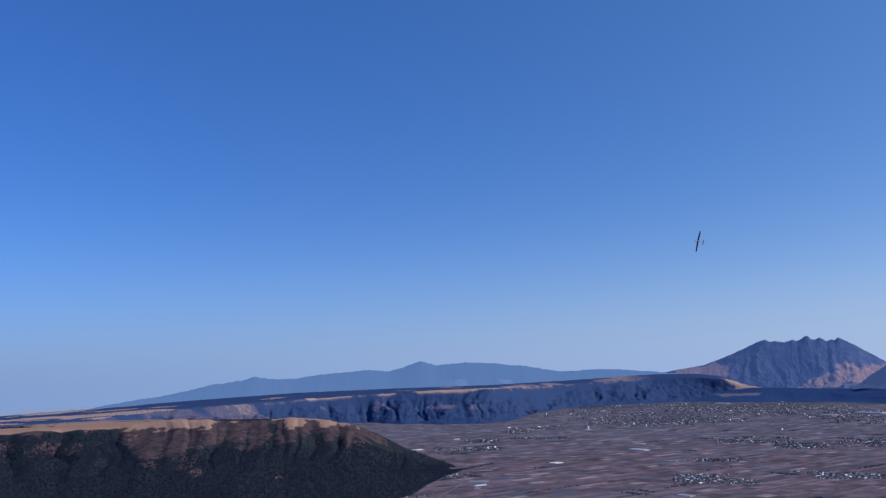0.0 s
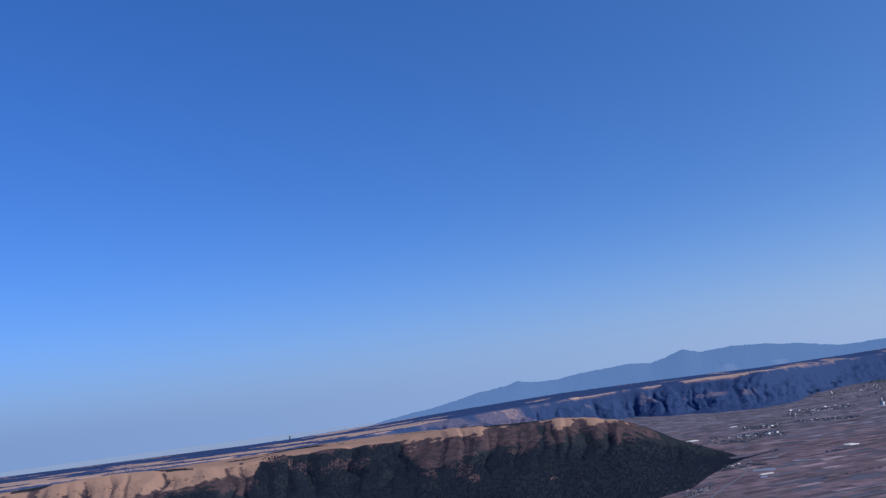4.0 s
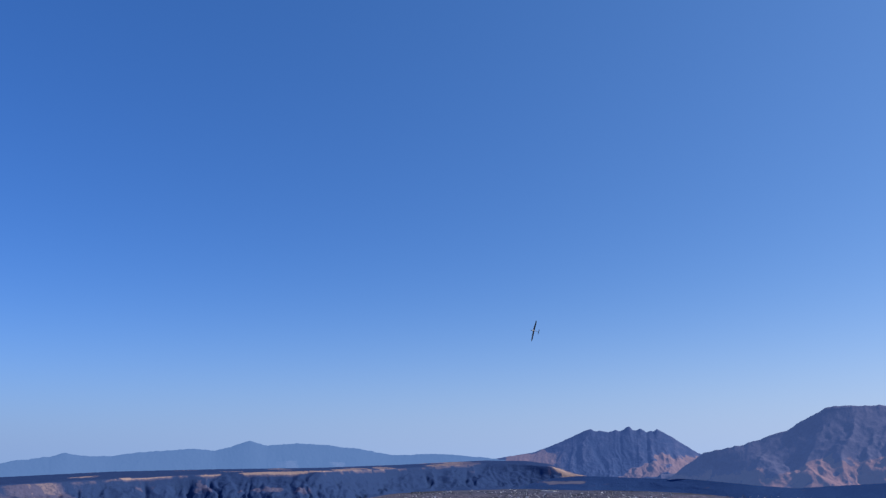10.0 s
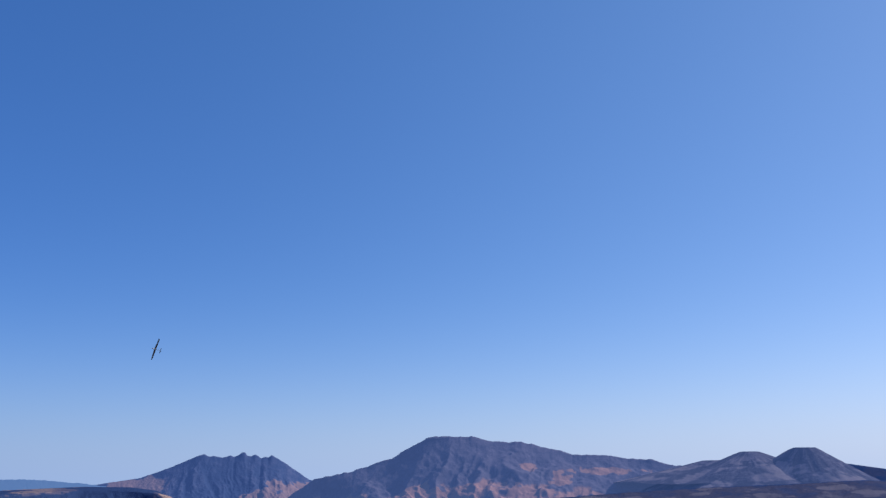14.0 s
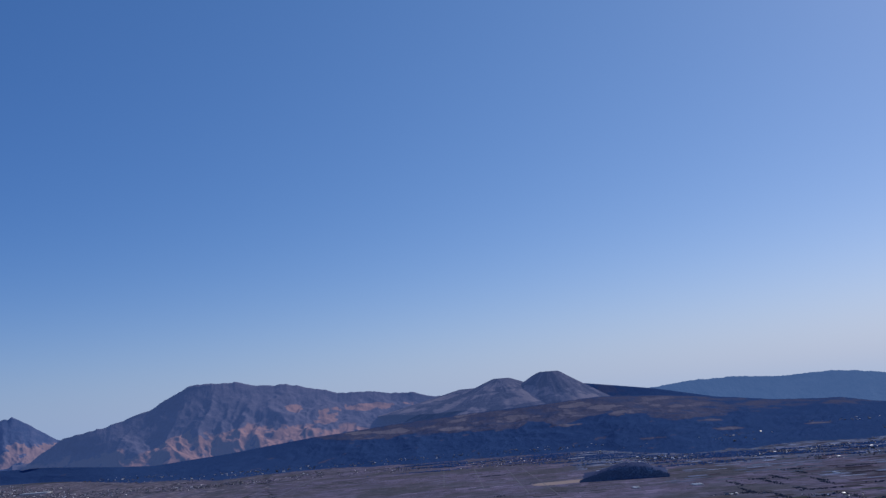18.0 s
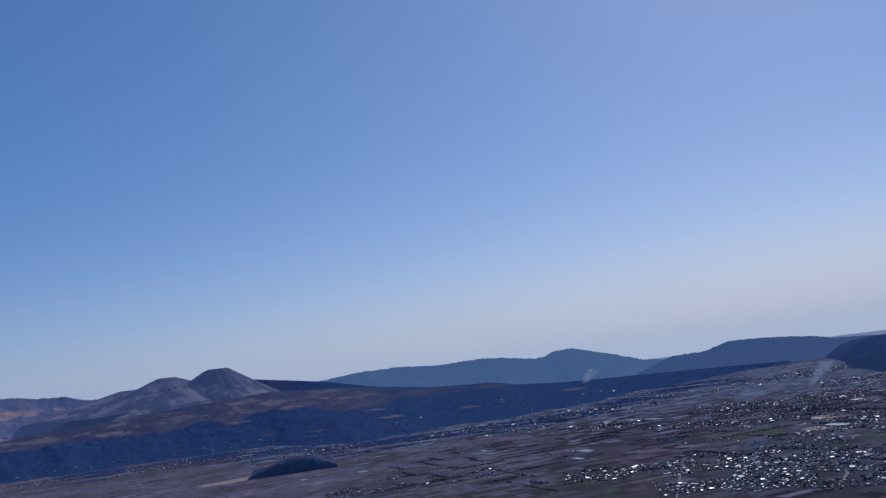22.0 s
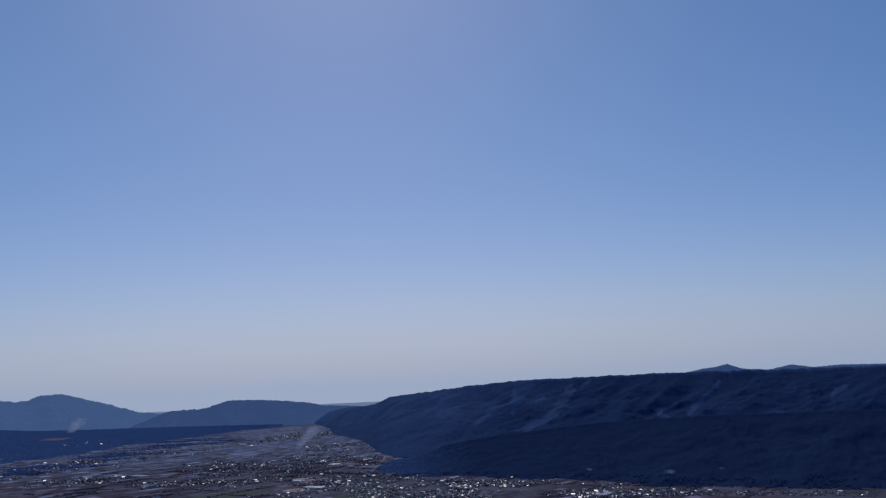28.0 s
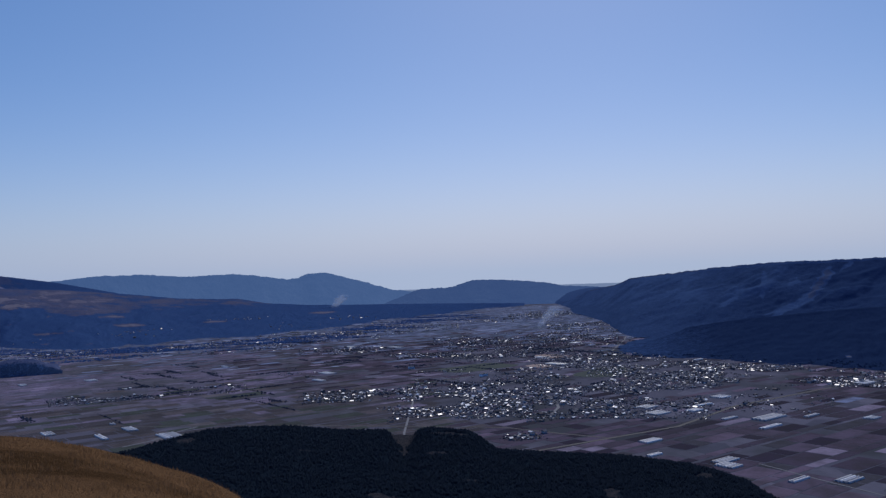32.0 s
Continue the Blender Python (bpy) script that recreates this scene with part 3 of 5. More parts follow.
# western caldera wall
wall_base = [(-98, 3300, -2.4), (-99.4, None, -2.95), (-101.2, None, -3.5), (-102.4, None, -4.35), (-103.2, None, -4.6), (-105, 1640, -4.8), (-108, 1600, -4.9), (-114, 1550, -5.0), (-122, 1450, -5.2), (-150, 1400, -5.4)]
wall_crest = [(-98, 3500, -2.3), (-99.4, 3400, -1.9), (-100.4, 3200, -1.4), (-102.1, 2900, -1.1), (-103.1, 2700, -0.67), (-105.2, 2500, -0.48), (-108.3, 2300, -0.17), (-112.1, 2100, 0.06), (-114.3, 2050, 0.06), (-117.3, 2000, 0.12),
              (-123.1, 1950, 0.13), (-126.1, 1900, 0.06), (-133.1, 1900, 0.0), (-150, 1900, 0.0)]


# bare streaks down the wall: upper and lower end, half width, strength
SLIDES = [(-111.5, -0.6, -111.3, -2.2, 0.14, 0.8), (-115.2, -0.7, -114.1, -2.1, 0.22, 1.0), (-114.1, -2.1, -111.7, -3.5, 0.2, 0.8), (-113.0, -1.4, -113.4, -1.1, 0.12, 0.7), (-124.7, -0.6, -122.7, -2.5, 0.12, 0.8), (-122.1, -2.8, -121.8, -3.6, 0.07, 1.3),
          (-120.5, -2.1, -121.7, -3.2, 0.14, 0.9), (-128.3, -2.7, -126.1, -3.5, 0.2, 0.7), (-132.2, -1.0, -131.3, -1.7, 0.15, 0.7), (-109.7, -2.1, -108.8, -2.6, 0.12, 0.6), (-116.5, -0.15, -115.9, -0.6, 0.1, 0.7)]


def streaks(b, el, lines, n):
    m = 0 * b
    for b0, e0, b1, e1, wide, strong in lines:
        t = np.clip(((b - b0) * (b1 - b0) + (el - e0) * (e1 - e0)) / ((b1 - b0) ** 2 + (e1 - e0) ** 2), 0, 1)
        d = np.hypot(b - b0 - t * (b1 - b0), el - e0 - t * (e1 - e0)) / wide
        m = np.maximum(m, strong * step(2.0, 0.2, d + (n - 0.5) * 3.0))
    return m


def wall_cover(b, u, x, y, z, g):
    n, f = fbm(x / 60, y / 60, 4, 81), fbm(x / 22, y / 22, 3, 82)
    slide = streaks(b, level(x, y, z), SLIDES, f)
    # painted lighter towards the far end for haze, and on ribs for light
    woods = 0.04 + 0.28 * step(-122, -102, b) + (0.12 * step(0.6, 0.85, g) + 0.1 * step(0.4, 0.7, n)) * step(0.2, 0.7, u)
    return np.where(u < 1, np.maximum(woods, 0.1 + 0.55 * slide) + 0.35 * step(0.965, 1, u), 0.5)


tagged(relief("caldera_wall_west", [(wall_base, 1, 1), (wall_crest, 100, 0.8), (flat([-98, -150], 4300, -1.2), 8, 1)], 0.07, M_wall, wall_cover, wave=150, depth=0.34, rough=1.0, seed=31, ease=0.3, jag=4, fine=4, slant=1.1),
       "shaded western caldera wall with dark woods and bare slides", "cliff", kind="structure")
foot_base = [(-101.4, None, -5.45), (-102, None, -5.65), (-104.2, None, -5.95), (-107.6, None, -6.08), (-112.5, None, -6.47), (-117, None, -6.64), (-120.4, None, -7.1), (-132, None, -7.25), (-150, None, -7.3)]
foot_crest = [(-101.4, 1450, -5.5), (-102.6, 1470, -5.25), (-104.6, 1500, -4.75), (-106.8, 1500, -3.96), (-109.2, 1490, -3.63), (-112, 1480, -3.35), (-117, 1450, -2.9), (-123, 1400, -2.7), (-132, 1380, -2.6), (-150, 1380, -2.6)]
# cover brightens towards the far end to paint in air haze
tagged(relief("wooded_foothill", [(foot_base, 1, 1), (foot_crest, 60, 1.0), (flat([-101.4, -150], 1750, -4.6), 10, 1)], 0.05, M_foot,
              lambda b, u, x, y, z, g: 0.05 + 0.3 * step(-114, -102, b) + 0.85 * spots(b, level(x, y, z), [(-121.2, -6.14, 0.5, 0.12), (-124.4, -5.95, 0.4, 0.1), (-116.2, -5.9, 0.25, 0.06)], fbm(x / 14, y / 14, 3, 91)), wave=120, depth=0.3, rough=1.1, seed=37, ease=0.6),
       "dark wooded foothill at the base of the caldera wall", "hill", kind="structure")
wpk = [(-121.5, 3300, -0.2), (-122.9, 3300, 0.12), (-123.9, 3300, 0.3), (-124.6, 3300, 0.36), (-125.3, 3300, 0.52), (-126.2, 3300, 0.18), (-127.8, 3300, 0.04), (-129.1, 3300, 0.31), (-130.4, 3300, 0.08), (-132, 3300, 0.16), (-136, 3300, 0.05), (-150, 3300, 0)]
tagged(relief("peaks_behind_wall", [(flat([-121.5, -150], 3100, -1.6), 1, 1), (wpk, 20, 1), (flat([-121.5, -150], 3500, -1.8), 4, 1)], 0.04, M_hill, lambda b, u, x, y, z, g: 0.2 + 0 * b, wave=60, depth=0.1, rough=1.5, seed=41, ease=0.15),
       "small dark peaks rising behind the western wall", "mountain", kind="structure")

# wooded hills at the foot of the viewpoint
woods_edge = [(20, 640, -11.9), (9, 650, -11.6), (-4, 690, -11.15), (-13, 720, -10.75), (-30, 700, -11.0), (-55, 700, -11.0), (-69, 690, -11.2), (-75, 790, -9.85), (-80, 770, -10.0), (-86, 730, -10.6), (-92, 720, -10.75), (-94, 640, -12.05), (-103, 620, -12.4), (-108, 585, -13.2), (-111, 540, -14.2), (-114, 480, -15.9), (-150, 440, -17.2)]
woods_crest = [(20, 520, -12.05), (9.3, 540, -11.40), (3.7, 560, -11.15), (-3.4, 580, -10.95), (-8.5, 600, -10.75), (-12.2, 610, -10.45), (-30, 600, -11.25), (-55, 600, -11.25), (-69.6, 610, -10.45), (-74.7, 650, -9.60), (-77.2, 650, -9.60), (-80.1, 640, -9.80), (-83.1, 640, -10.25),
               (-86.3, 620, -10.35), (-87.3, 600, -11.35), (-87.9, 600, -11.45), (-88.6, 610, -10.45), (-89.5, 610, -10.35), (-91.9, 610, -10.65), (-93.8, 560, -11.90), (-96.8, 550, -12.25), (-103.1, 540, -12.55), (-107.4, 520, -13.05), (-110.1, 490, -13.85), (-110.9, 470, -14.75), (-114, 440, -16.65), (-150, 420, -17.35)]
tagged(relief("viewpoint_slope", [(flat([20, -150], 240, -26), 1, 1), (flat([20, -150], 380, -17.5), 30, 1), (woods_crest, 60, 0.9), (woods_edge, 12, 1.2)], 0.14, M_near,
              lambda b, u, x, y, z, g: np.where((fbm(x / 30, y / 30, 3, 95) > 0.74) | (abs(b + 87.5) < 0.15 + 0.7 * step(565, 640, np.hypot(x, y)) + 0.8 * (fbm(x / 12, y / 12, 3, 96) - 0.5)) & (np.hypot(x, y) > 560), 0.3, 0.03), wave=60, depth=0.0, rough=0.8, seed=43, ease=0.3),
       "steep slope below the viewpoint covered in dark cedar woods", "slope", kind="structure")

# dry grass hill of the viewpoint
brow = [(180, 60, -24.00), (-40, 60, -14.00), (-50, 64, -8.12), (-55, 66, -7.87), (-58.2, 66, -8.04), (-61.3, 66, -8.42), (-64.5, 66, -8.97), (-67.8, 66, -9.90), (-70.5, 66, -10.82), (-73.2, 66, -11.92), (-75.6, 66, -13.12), (-77.8, 66, -14.62), (-84, 62, -18.32), (-95, 60, -24.00), (-180, 60, -24.00)]
M_turf = land_material("turf", (0.075, 0.042, 0.021), (0.108, 0.06, 0.031), (0.142, 0.08, 0.042), grain=12)
tagged(relief("grass_hill", [(flat([180, -180], -0.01, 89.653), 1, 1), (flat([180, -180], 22, -19), 20, 1.0), (brow, 60, 1.0), (flat([180, -180], 110, -27), 12, 1), (flat([180, -180], 245, -27), 6, 1)], 0.5, M_turf,
              lambda b, u, x, y, z, g: 0.1 + 0.9 * step(0.3, 0.7, fbm(x / 5, y / 5, 4, 97)), depth=0, rough=0.4, seed=47, ease=1.0),
       "rounded hill of dry golden pampas grass at the viewpoint", "hill", kind="structure")

# the plain
th = np.radians(np.linspace(180, -180, 361))
rad = np.concatenate([np.linspace(120, 1200, 60), np.linspace(1230, 4880, 60)])
A, D = np.meshgrid(th, rad)
s = Shader("plain_soil", 1.0, 0, 0.0)
pn, pf = s.noise(0.004, 6, 0.6), s.noise(0.2, 5, 0.7)
vor = s.node("ShaderNodeTexVoronoi", {"Vector": s.node("ShaderNodeMapping", {"Vector": s.place(), "Rotation": (0, 0, radians(53)), "Scale": (0.022, 0.035, 0.0)}).outputs[0], "Scale": 1.0, "Randomness": 0.9}, distance="CHEBYCHEV")
# bluish soil tones stand in for air haze above the plain
tone = s.ramp(s.node("ShaderNodeSeparateColor", {0: vor.outputs["Color"]}).outputs[0],
              [(0.0, (0.08, 0.085, 0.12)), (0.3, (0.12, 0.12, 0.165)), (0.55, (0.095, 0.1, 0.138)), (0.8, (0.15, 0.148, 0.2)), (1.0, (0.11, 0.112, 0.152))])
tone = s.mix(s.ramp(pn, [(0.5, (0, 0, 0)), (0.62, (1, 1, 1))]), tone, s.mix(pf, (0.042, 0.048, 0.058), (0.07, 0.077, 0.09)))
s.colour(s.mix(s.math("MULTIPLY", pf, 0.6), tone, (0.05, 0.047, 0.06)))
s.bump(pf, 0.5, 0.5)
M_plain = s.mat
ground = tagged(grid_mesh("ground", -np.sin(A) * D, np.cos(A) * D, 0 * D, M_plain), "flat brown caldera plain of winter fields", "plain", kind="structure")

# side valley under the spur
va, vd = np.meshgrid(np.arange(6, 46, 0.3), np.arange(540, 965, 6.0))
vx, vy = -np.sin(np.radians(va)) * vd, np.cos(np.radians(va)) * vd
vcover = 0.03 + 0.5 * step(0.5, 0.58, fbm(vx / 38, vy / 38, 4, 141) - 0.2 * step(11, 17, va) + 0.03)
tagged(grid_mesh("valley_floor", vx, vy, 0.25 + 0.5 * fbm(vx / 20, vy / 20, 3, 143) - 1.2 * step(9.5, 6.3, va + 5 * (fbm(vx / 30, vy / 30, 3, 144) - 0.5)), M_spur, vcover), "side valley floor of dark woods with dry clearings", "ground", kind="structure")


# ---- things ----
def part(name, bm, material, parent=None, label="", smooth=False):
    """Links a bmesh as one mesh object under a thing or a part."""
    me = bpy.data.meshes.new(name)
    bm.to_mesh(me)
    bm.free()
    me.materials.append(material)
    if smooth:
        me.polygons.foreach_set("use_smooth", [True] * len(me.polygons))
    ob = new(name, me)
    ob.parent = parent
    if label:
        ob["label"] = label
    return ob


def joined(name, verts, faces, material, smooth=False):
    """One mesh from a template's vertices, one block for each copy, and its faces."""
    n, m = verts.shape[:2]
    f = np.array(faces, dtype=np.int64)
    me = bpy.data.meshes.new(name)
    co = verts.reshape(-1, 3).astype(np.float32)
    q = (f[None] + (np.arange(n) * m)[:, None, None]).reshape(-1, f.shape[1]).astype(np.int32)
    me.vertices.add(len(co))
    me.vertices.foreach_set("co", co.ravel())
    me.loops.add(q.size)
    me.loops.foreach_set("vertex_index", q.ravel())
    me.polygons.add(len(q))
    me.polygons.foreach_set("loop_start", np.arange(0, q.size, f.shape[1], dtype=np.int32))
    me.polygons.foreach_set("loop_total", np.full(len(q), f.shape[1], dtype=np.int32))
    me.polygons.foreach_set("use_smooth", np.full(len(q), smooth, dtype=bool))
    me.update(calc_edges=True)
    me.materials.append(material)
    return new(name, me)


RNG = np.random.default_rng(7)


def box(bm, x0, y0, z0, x1, y1, z1):
    v = [bm.verts.new(p) for p in ((x0, y0, z0), (x1, y0, z0), (x1, y1, z0), (x0, y1, z0), (x0, y0, z1), (x1, y0, z1), (x1, y1, z1), (x0, y1, z1))]
    for k in ((3, 2, 1, 0), (4, 5, 6, 7), (0, 1, 5, 4), (1, 2, 6, 5), (2, 3, 7, 6), (3, 0, 4, 7)):
        bm.faces.new([v[i] for i in k])


# trees, in blocks
def cedar(tiers=3, sides=5):
    """A cedar's outline: skirts of boughs one above the other."""
    v, f = [], []
    for k in range(tiers):
        z0, z1 = 0.06 + 0.28 * k, 0.06 + 0.28 * k + 0.42
        w = 0.36 * (1 - 0.3 * k)
        base = len(v)
        for i in range(sides):
            a = 2 * math.pi * (i + 0.5 * k) / sides
            q = w * (1.0 if i % 2 else 0.72)
            v.append((q * math.cos(a), q * math.sin(a), z0 - 0.05 * (i % 2)))
        v.append((0, 0, min(z1, 1.0)))
        f += [(base + i, base + (i + 1) % sides, base + sides) for i in range(sides)]
    return np.array(v), f


def bush(seed):
    """A broad crown of uneven outline."""
    bm = bmesh.new()
    bmesh.ops.create_icosphere(bm, subdivisions=1, radius=0.5)
    r = random.Random(seed)
    v = np.array([(p.co.x * k, p.co.y * k, (p.co.z * 0.8 + 0.42) * k) for p in bm.verts for k in (r.uniform(0.75, 1.25),)])
    f = [tuple(p.index for p in q.verts) for q in bm.faces]
    bm.free()
    return v, f


def crown(seed):
    """A tree seen far off in a closed wood: a low cone with a rounded head."""
    r = random.Random(seed)
    v, f = [], []
    for z, w in ((0.0, 0.42), (0.45, 0.4), (0.8, 0.24)):
        v += [(w * k * math.cos(a), w * k * math.sin(a), z) for i in range(5) for a, k in (((i + z) * 2 * math.pi / 5, r.uniform(0.85, 1.15)),)]
    v.append((0, 0, 1.0))
    for k in (0, 5):
        for i in range(5):
            j = (i + 1) % 5
            f += [(k + i, k + j, k + 5 + j), (k + i, k + 5 + j, k + 5 + i)]
    f += [(10 + i, 10 + (i + 1) % 5, 15) for i in range(5)]
    return np.array(v), f


def planted(name, places, heights, shape, material, label, width=(0.8, 1.25), airy=0.5):
    v, f = shape
    n = len(places)
    a = RNG.uniform(0, 2 * math.pi, n)[:, None]
    w = (heights * RNG.uniform(*width, n))[:, None]
    x = (v[None, :, 0] * np.cos(a) - v[None, :, 1] * np.sin(a)) * w + places[:, None, 0]
    y = (v[None, :, 0] * np.sin(a) + v[None, :, 1] * np.cos(a)) * w + places[:, None, 1]
    z = v[None, :, 2] * heights[:, None] + places[:, None, 2] - 0.15
    ob = joined(name, np.stack([x, y, z], -1), f, material, True)
    if airy:      # a loose crown of leaves takes light from above on all its sides
        out = np.stack([x - places[:, None, 0], y - places[:, None, 1], 0 * z], -1) / w[..., None]
        out[..., 2] = airy
        out /= np.linalg.norm(out, axis=-1, keepdims=True)
        ob.data.normals_split_custom_set_from_vertices(out.reshape(-1, 3).tolist())
    return tagged(ob, label, "trees", kind="stuff")


def leaf_material(name, dark, light):
    s = Shader(name, 1.0, 0, 0.0)
    isl = s.node("ShaderNodeNewGeometry").outputs["Random Per Island"]
    s.colour(s.mix(s.math("MULTIPLY", s.noise(0.8, 4, 0.7), isl), dark, light))
    s.bump(s.noise(3.0, 3, 0.7), 0.7, 0.4)
    return s.mat


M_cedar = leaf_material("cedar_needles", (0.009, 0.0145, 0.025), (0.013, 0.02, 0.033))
M_garden = leaf_material("garden_leaves", (0.03, 0.042, 0.07), (0.055, 0.068, 0.1))
# next five: blue in the leaf colours stands in for air haze
M_blue = leaf_material("hazed_far_needles", (0.032, 0.062, 0.14), (0.055, 0.095, 0.2))
M_grove = leaf_material("hazed_grove_leaves", (0.028, 0.038, 0.064), (0.05, 0.06, 0.094))
M_flank = leaf_material("flank_needles", (0.014, 0.02, 0.036), (0.022, 0.029, 0.05))
# shade put into the needle colour along with the blue haze
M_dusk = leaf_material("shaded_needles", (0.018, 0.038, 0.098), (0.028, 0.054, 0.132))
M_hazy = leaf_material("haze_blue_needles", (0.036, 0.077, 0.198), (0.052, 0.105, 0.255))
M_bare = leaf_material("winter_thicket", (0.03, 0.026, 0.022), (0.11, 0.085, 0.06))


def on_land(name, count, lo, hi, keep, seed):
    """Places strewn on a body of land between two of its lines."""
    th, r, z = LAND[name]
    rng = np.random.default_rng(seed)
    rows = r.shape[0]
    i = (lo + (hi - lo) * rng.random(count)) * (rows - 1)
    j = rng.random(count) * (len(th) - 1)
    i0, j0 = np.floor(i).astype(int), np.floor(j).astype(int)
    i1, j1 = np.minimum(i0 + 1, rows - 1), np.minimum(j0 + 1, len(th) - 1)
    fi, fj = i - i0, j - j0
    rr = (r[i0, j0] * (1 - fi) + r[i1, j0] * fi) * (1 - fj) + (r[i0, j1] * (1 - fi) + r[i1, j1] * fi) * fj
    zz = (z[i0, j0] * (1 - fi) + z[i1, j0] * fi) * (1 - fj) + (z[i0, j1] * (1 - fi) + z[i1, j1] * fi) * fj
    b = th[j0] + fj * (th[1] - th[0])
    p = np.stack([-np.sin(np.radians(b)) * rr, np.cos(np.radians(b)) * rr, zz], -1)
    return p[keep(b, i / (rows - 1), p, rng)]


def heights(n, lo, hi):
    return lo + (hi - lo) * RNG.random(n) ** 1.4


road_gap = lambda b, p: ~((abs(b + 87.5) < 0.15 + 0.7 * step(565, 640, np.hypot(p[:, 0], p[:, 1])) + 0.8 * (fbm(p[:, 0] / 12, p[:, 1] / 12, 3, 96) - 0.5)) & (np.hypot(p[:, 0], p[:, 1]) > 560))
p = on_land("viewpoint_slope", 120000, 0.30, 0.99, lambda b, u, p, rng: ((b < 14) & (b > -14) | (b < -66) & (b > -114)) & road_gap(b, p) & (fbm(p[:, 0] / 30, p[:, 1] / 30, 3, 95) < 0.74), 1)
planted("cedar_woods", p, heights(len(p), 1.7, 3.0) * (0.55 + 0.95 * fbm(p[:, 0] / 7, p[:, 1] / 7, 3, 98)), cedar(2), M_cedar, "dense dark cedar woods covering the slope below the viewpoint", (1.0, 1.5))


def wooded(b, p, edges, seed):
    """Whether a place lies below the woods' upper edge."""
    return level(p[:, 0], p[:, 1], p[:, 2]) < edges(b) + 0.6 * (fbm(p[:, 0] / 40, p[:, 1] / 40, 3, seed) - 0.5)


spur_woods = lambda b: np.interp(b, [-3, 4, 5.4, 8.2, 10.4, 11.7, 12.7, 14, 15.6, 17.6, 19.7, 20.9, 21.6, 30, 30.6, 31.5, 32.5, 33.5, 36, 37, 38, 38.7, 40.6, 46],
                                 [-5.7, -4.7, -4.3, -4.2, -4.1, -3.6, -4.3, -4.2, -4.2, -4.6, -4.5, -3.5, -2.75, -2.65, -3.7, -5.3, -5.0, -4.1, -4.1, -5.3, -5.2, -4.4, -5.9, -5.7])
p = on_land("wooded_spur", 44000, 0.0, 0.82, lambda b, u, p, rng: wooded(b, p, spur_woods, 131) & (spots(b, level(p[:, 0], p[:, 1], p[:, 2]), [(29.4, -6.2, 0.5, 0.2), (26.1, -7.4, 0.9, 0.1), (22.3, -8.1, 1.6, 0.1), (14.6, -8.0, 1.2, 0.14)], 0.5 + 0 * b) < 0.5), 2)
planted("cedar_woods", p, heights(len(p), 1.3, 2.4), crown(1), M_flank, "dark cedar woods on the flank of the spur", airy=1.3)
p = on_land("wooded_spur", 5200, 0.45, 0.82, lambda b, u, p, rng: ~wooded(b, p, spur_woods, 131) & (level(p[:, 0], p[:, 1], p[:, 2]) < -2.9) & (fbm(p[:, 0] / 25, p[:, 1] / 25, 3, 133) > 0.46), 3)
planted("thicket", p, heights(len(p), 0.7, 1.7), bush(4), M_bare, "leafless brown thicket along the grassy brow")
p = on_land("wooded_foothill", 5000, 0.0, 0.16, lambda b, u, p, rng: (b > -140) & (fbm(p[:, 0] / 20, p[:, 1] / 20, 3, 99) > 0.5), 4)
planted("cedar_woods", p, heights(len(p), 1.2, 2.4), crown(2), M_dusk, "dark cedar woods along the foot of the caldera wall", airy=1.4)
p = on_land("volcano_foot_slope", 30000, 0.0, 0.9, lambda b, u, p, rng: wooded(b, p, forest_edge, 41) & (b > -95) & (spots(b, level(p[:, 0], p[:, 1], p[:, 2]), CLEARINGS + WEST_CLEARINGS, 0.5 + 0 * b) < 0.5) & (fbm(p[:, 0] / 70, p[:, 1] / 40, 5, 47) < 0.76), 6)
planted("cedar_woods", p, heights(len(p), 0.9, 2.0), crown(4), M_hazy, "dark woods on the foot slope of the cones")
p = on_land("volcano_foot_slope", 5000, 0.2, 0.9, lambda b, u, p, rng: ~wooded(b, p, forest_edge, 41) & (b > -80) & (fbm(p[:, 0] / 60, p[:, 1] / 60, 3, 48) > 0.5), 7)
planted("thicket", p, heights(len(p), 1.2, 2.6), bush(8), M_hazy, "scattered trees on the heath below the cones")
p = on_land("wooded_knoll", 6000, 0.0, 0.95, lambda b, u, p, rng: (u < 0.62) & (rng.random(len(b)) < 1.5 - 2.2 * u), 8)
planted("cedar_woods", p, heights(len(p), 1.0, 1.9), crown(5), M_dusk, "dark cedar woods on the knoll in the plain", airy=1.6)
p = on_land("caldera_rim_east", 12000, 0.02, 0.62, lambda b, u, p, rng: (b < 40) & (fbm(p[:, 0] / 70, p[:, 1] / 70, 4, 21) < 0.56), 9)
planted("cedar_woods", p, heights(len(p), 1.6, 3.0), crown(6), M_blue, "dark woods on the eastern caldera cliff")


# villages: bearing, angle below the eye's level, their spread, houses
TOWN = [(-98, -8.2, 7, 1.3, 520), (-105, -7.1, 5, 0.7, 300), (-111, -7.2, 4, 0.4, 120), (-117, -7.5, 3, 0.15, 50), (-101, -6.2, 3, 0.45, 120), (-95, -5.5, 3, 0.4, 90),
        (-98, -4.6, 3, 0.35, 90), (-100, -3.7, 1.8, 0.3, 80), (-97, -2.95, 1.5, 0.2, 60), (-96, -11.0, 1.2, 0.16, 12), (-111, -8.8, 3, 0.4, 16), (-123, -7.5, 7, 0.1, 70),
        (-108, -6.65, 4, 0.22, 150), (-114, -7.0, 3, 0.16, 80), (-119, -7.3, 3, 0.12, 50)]
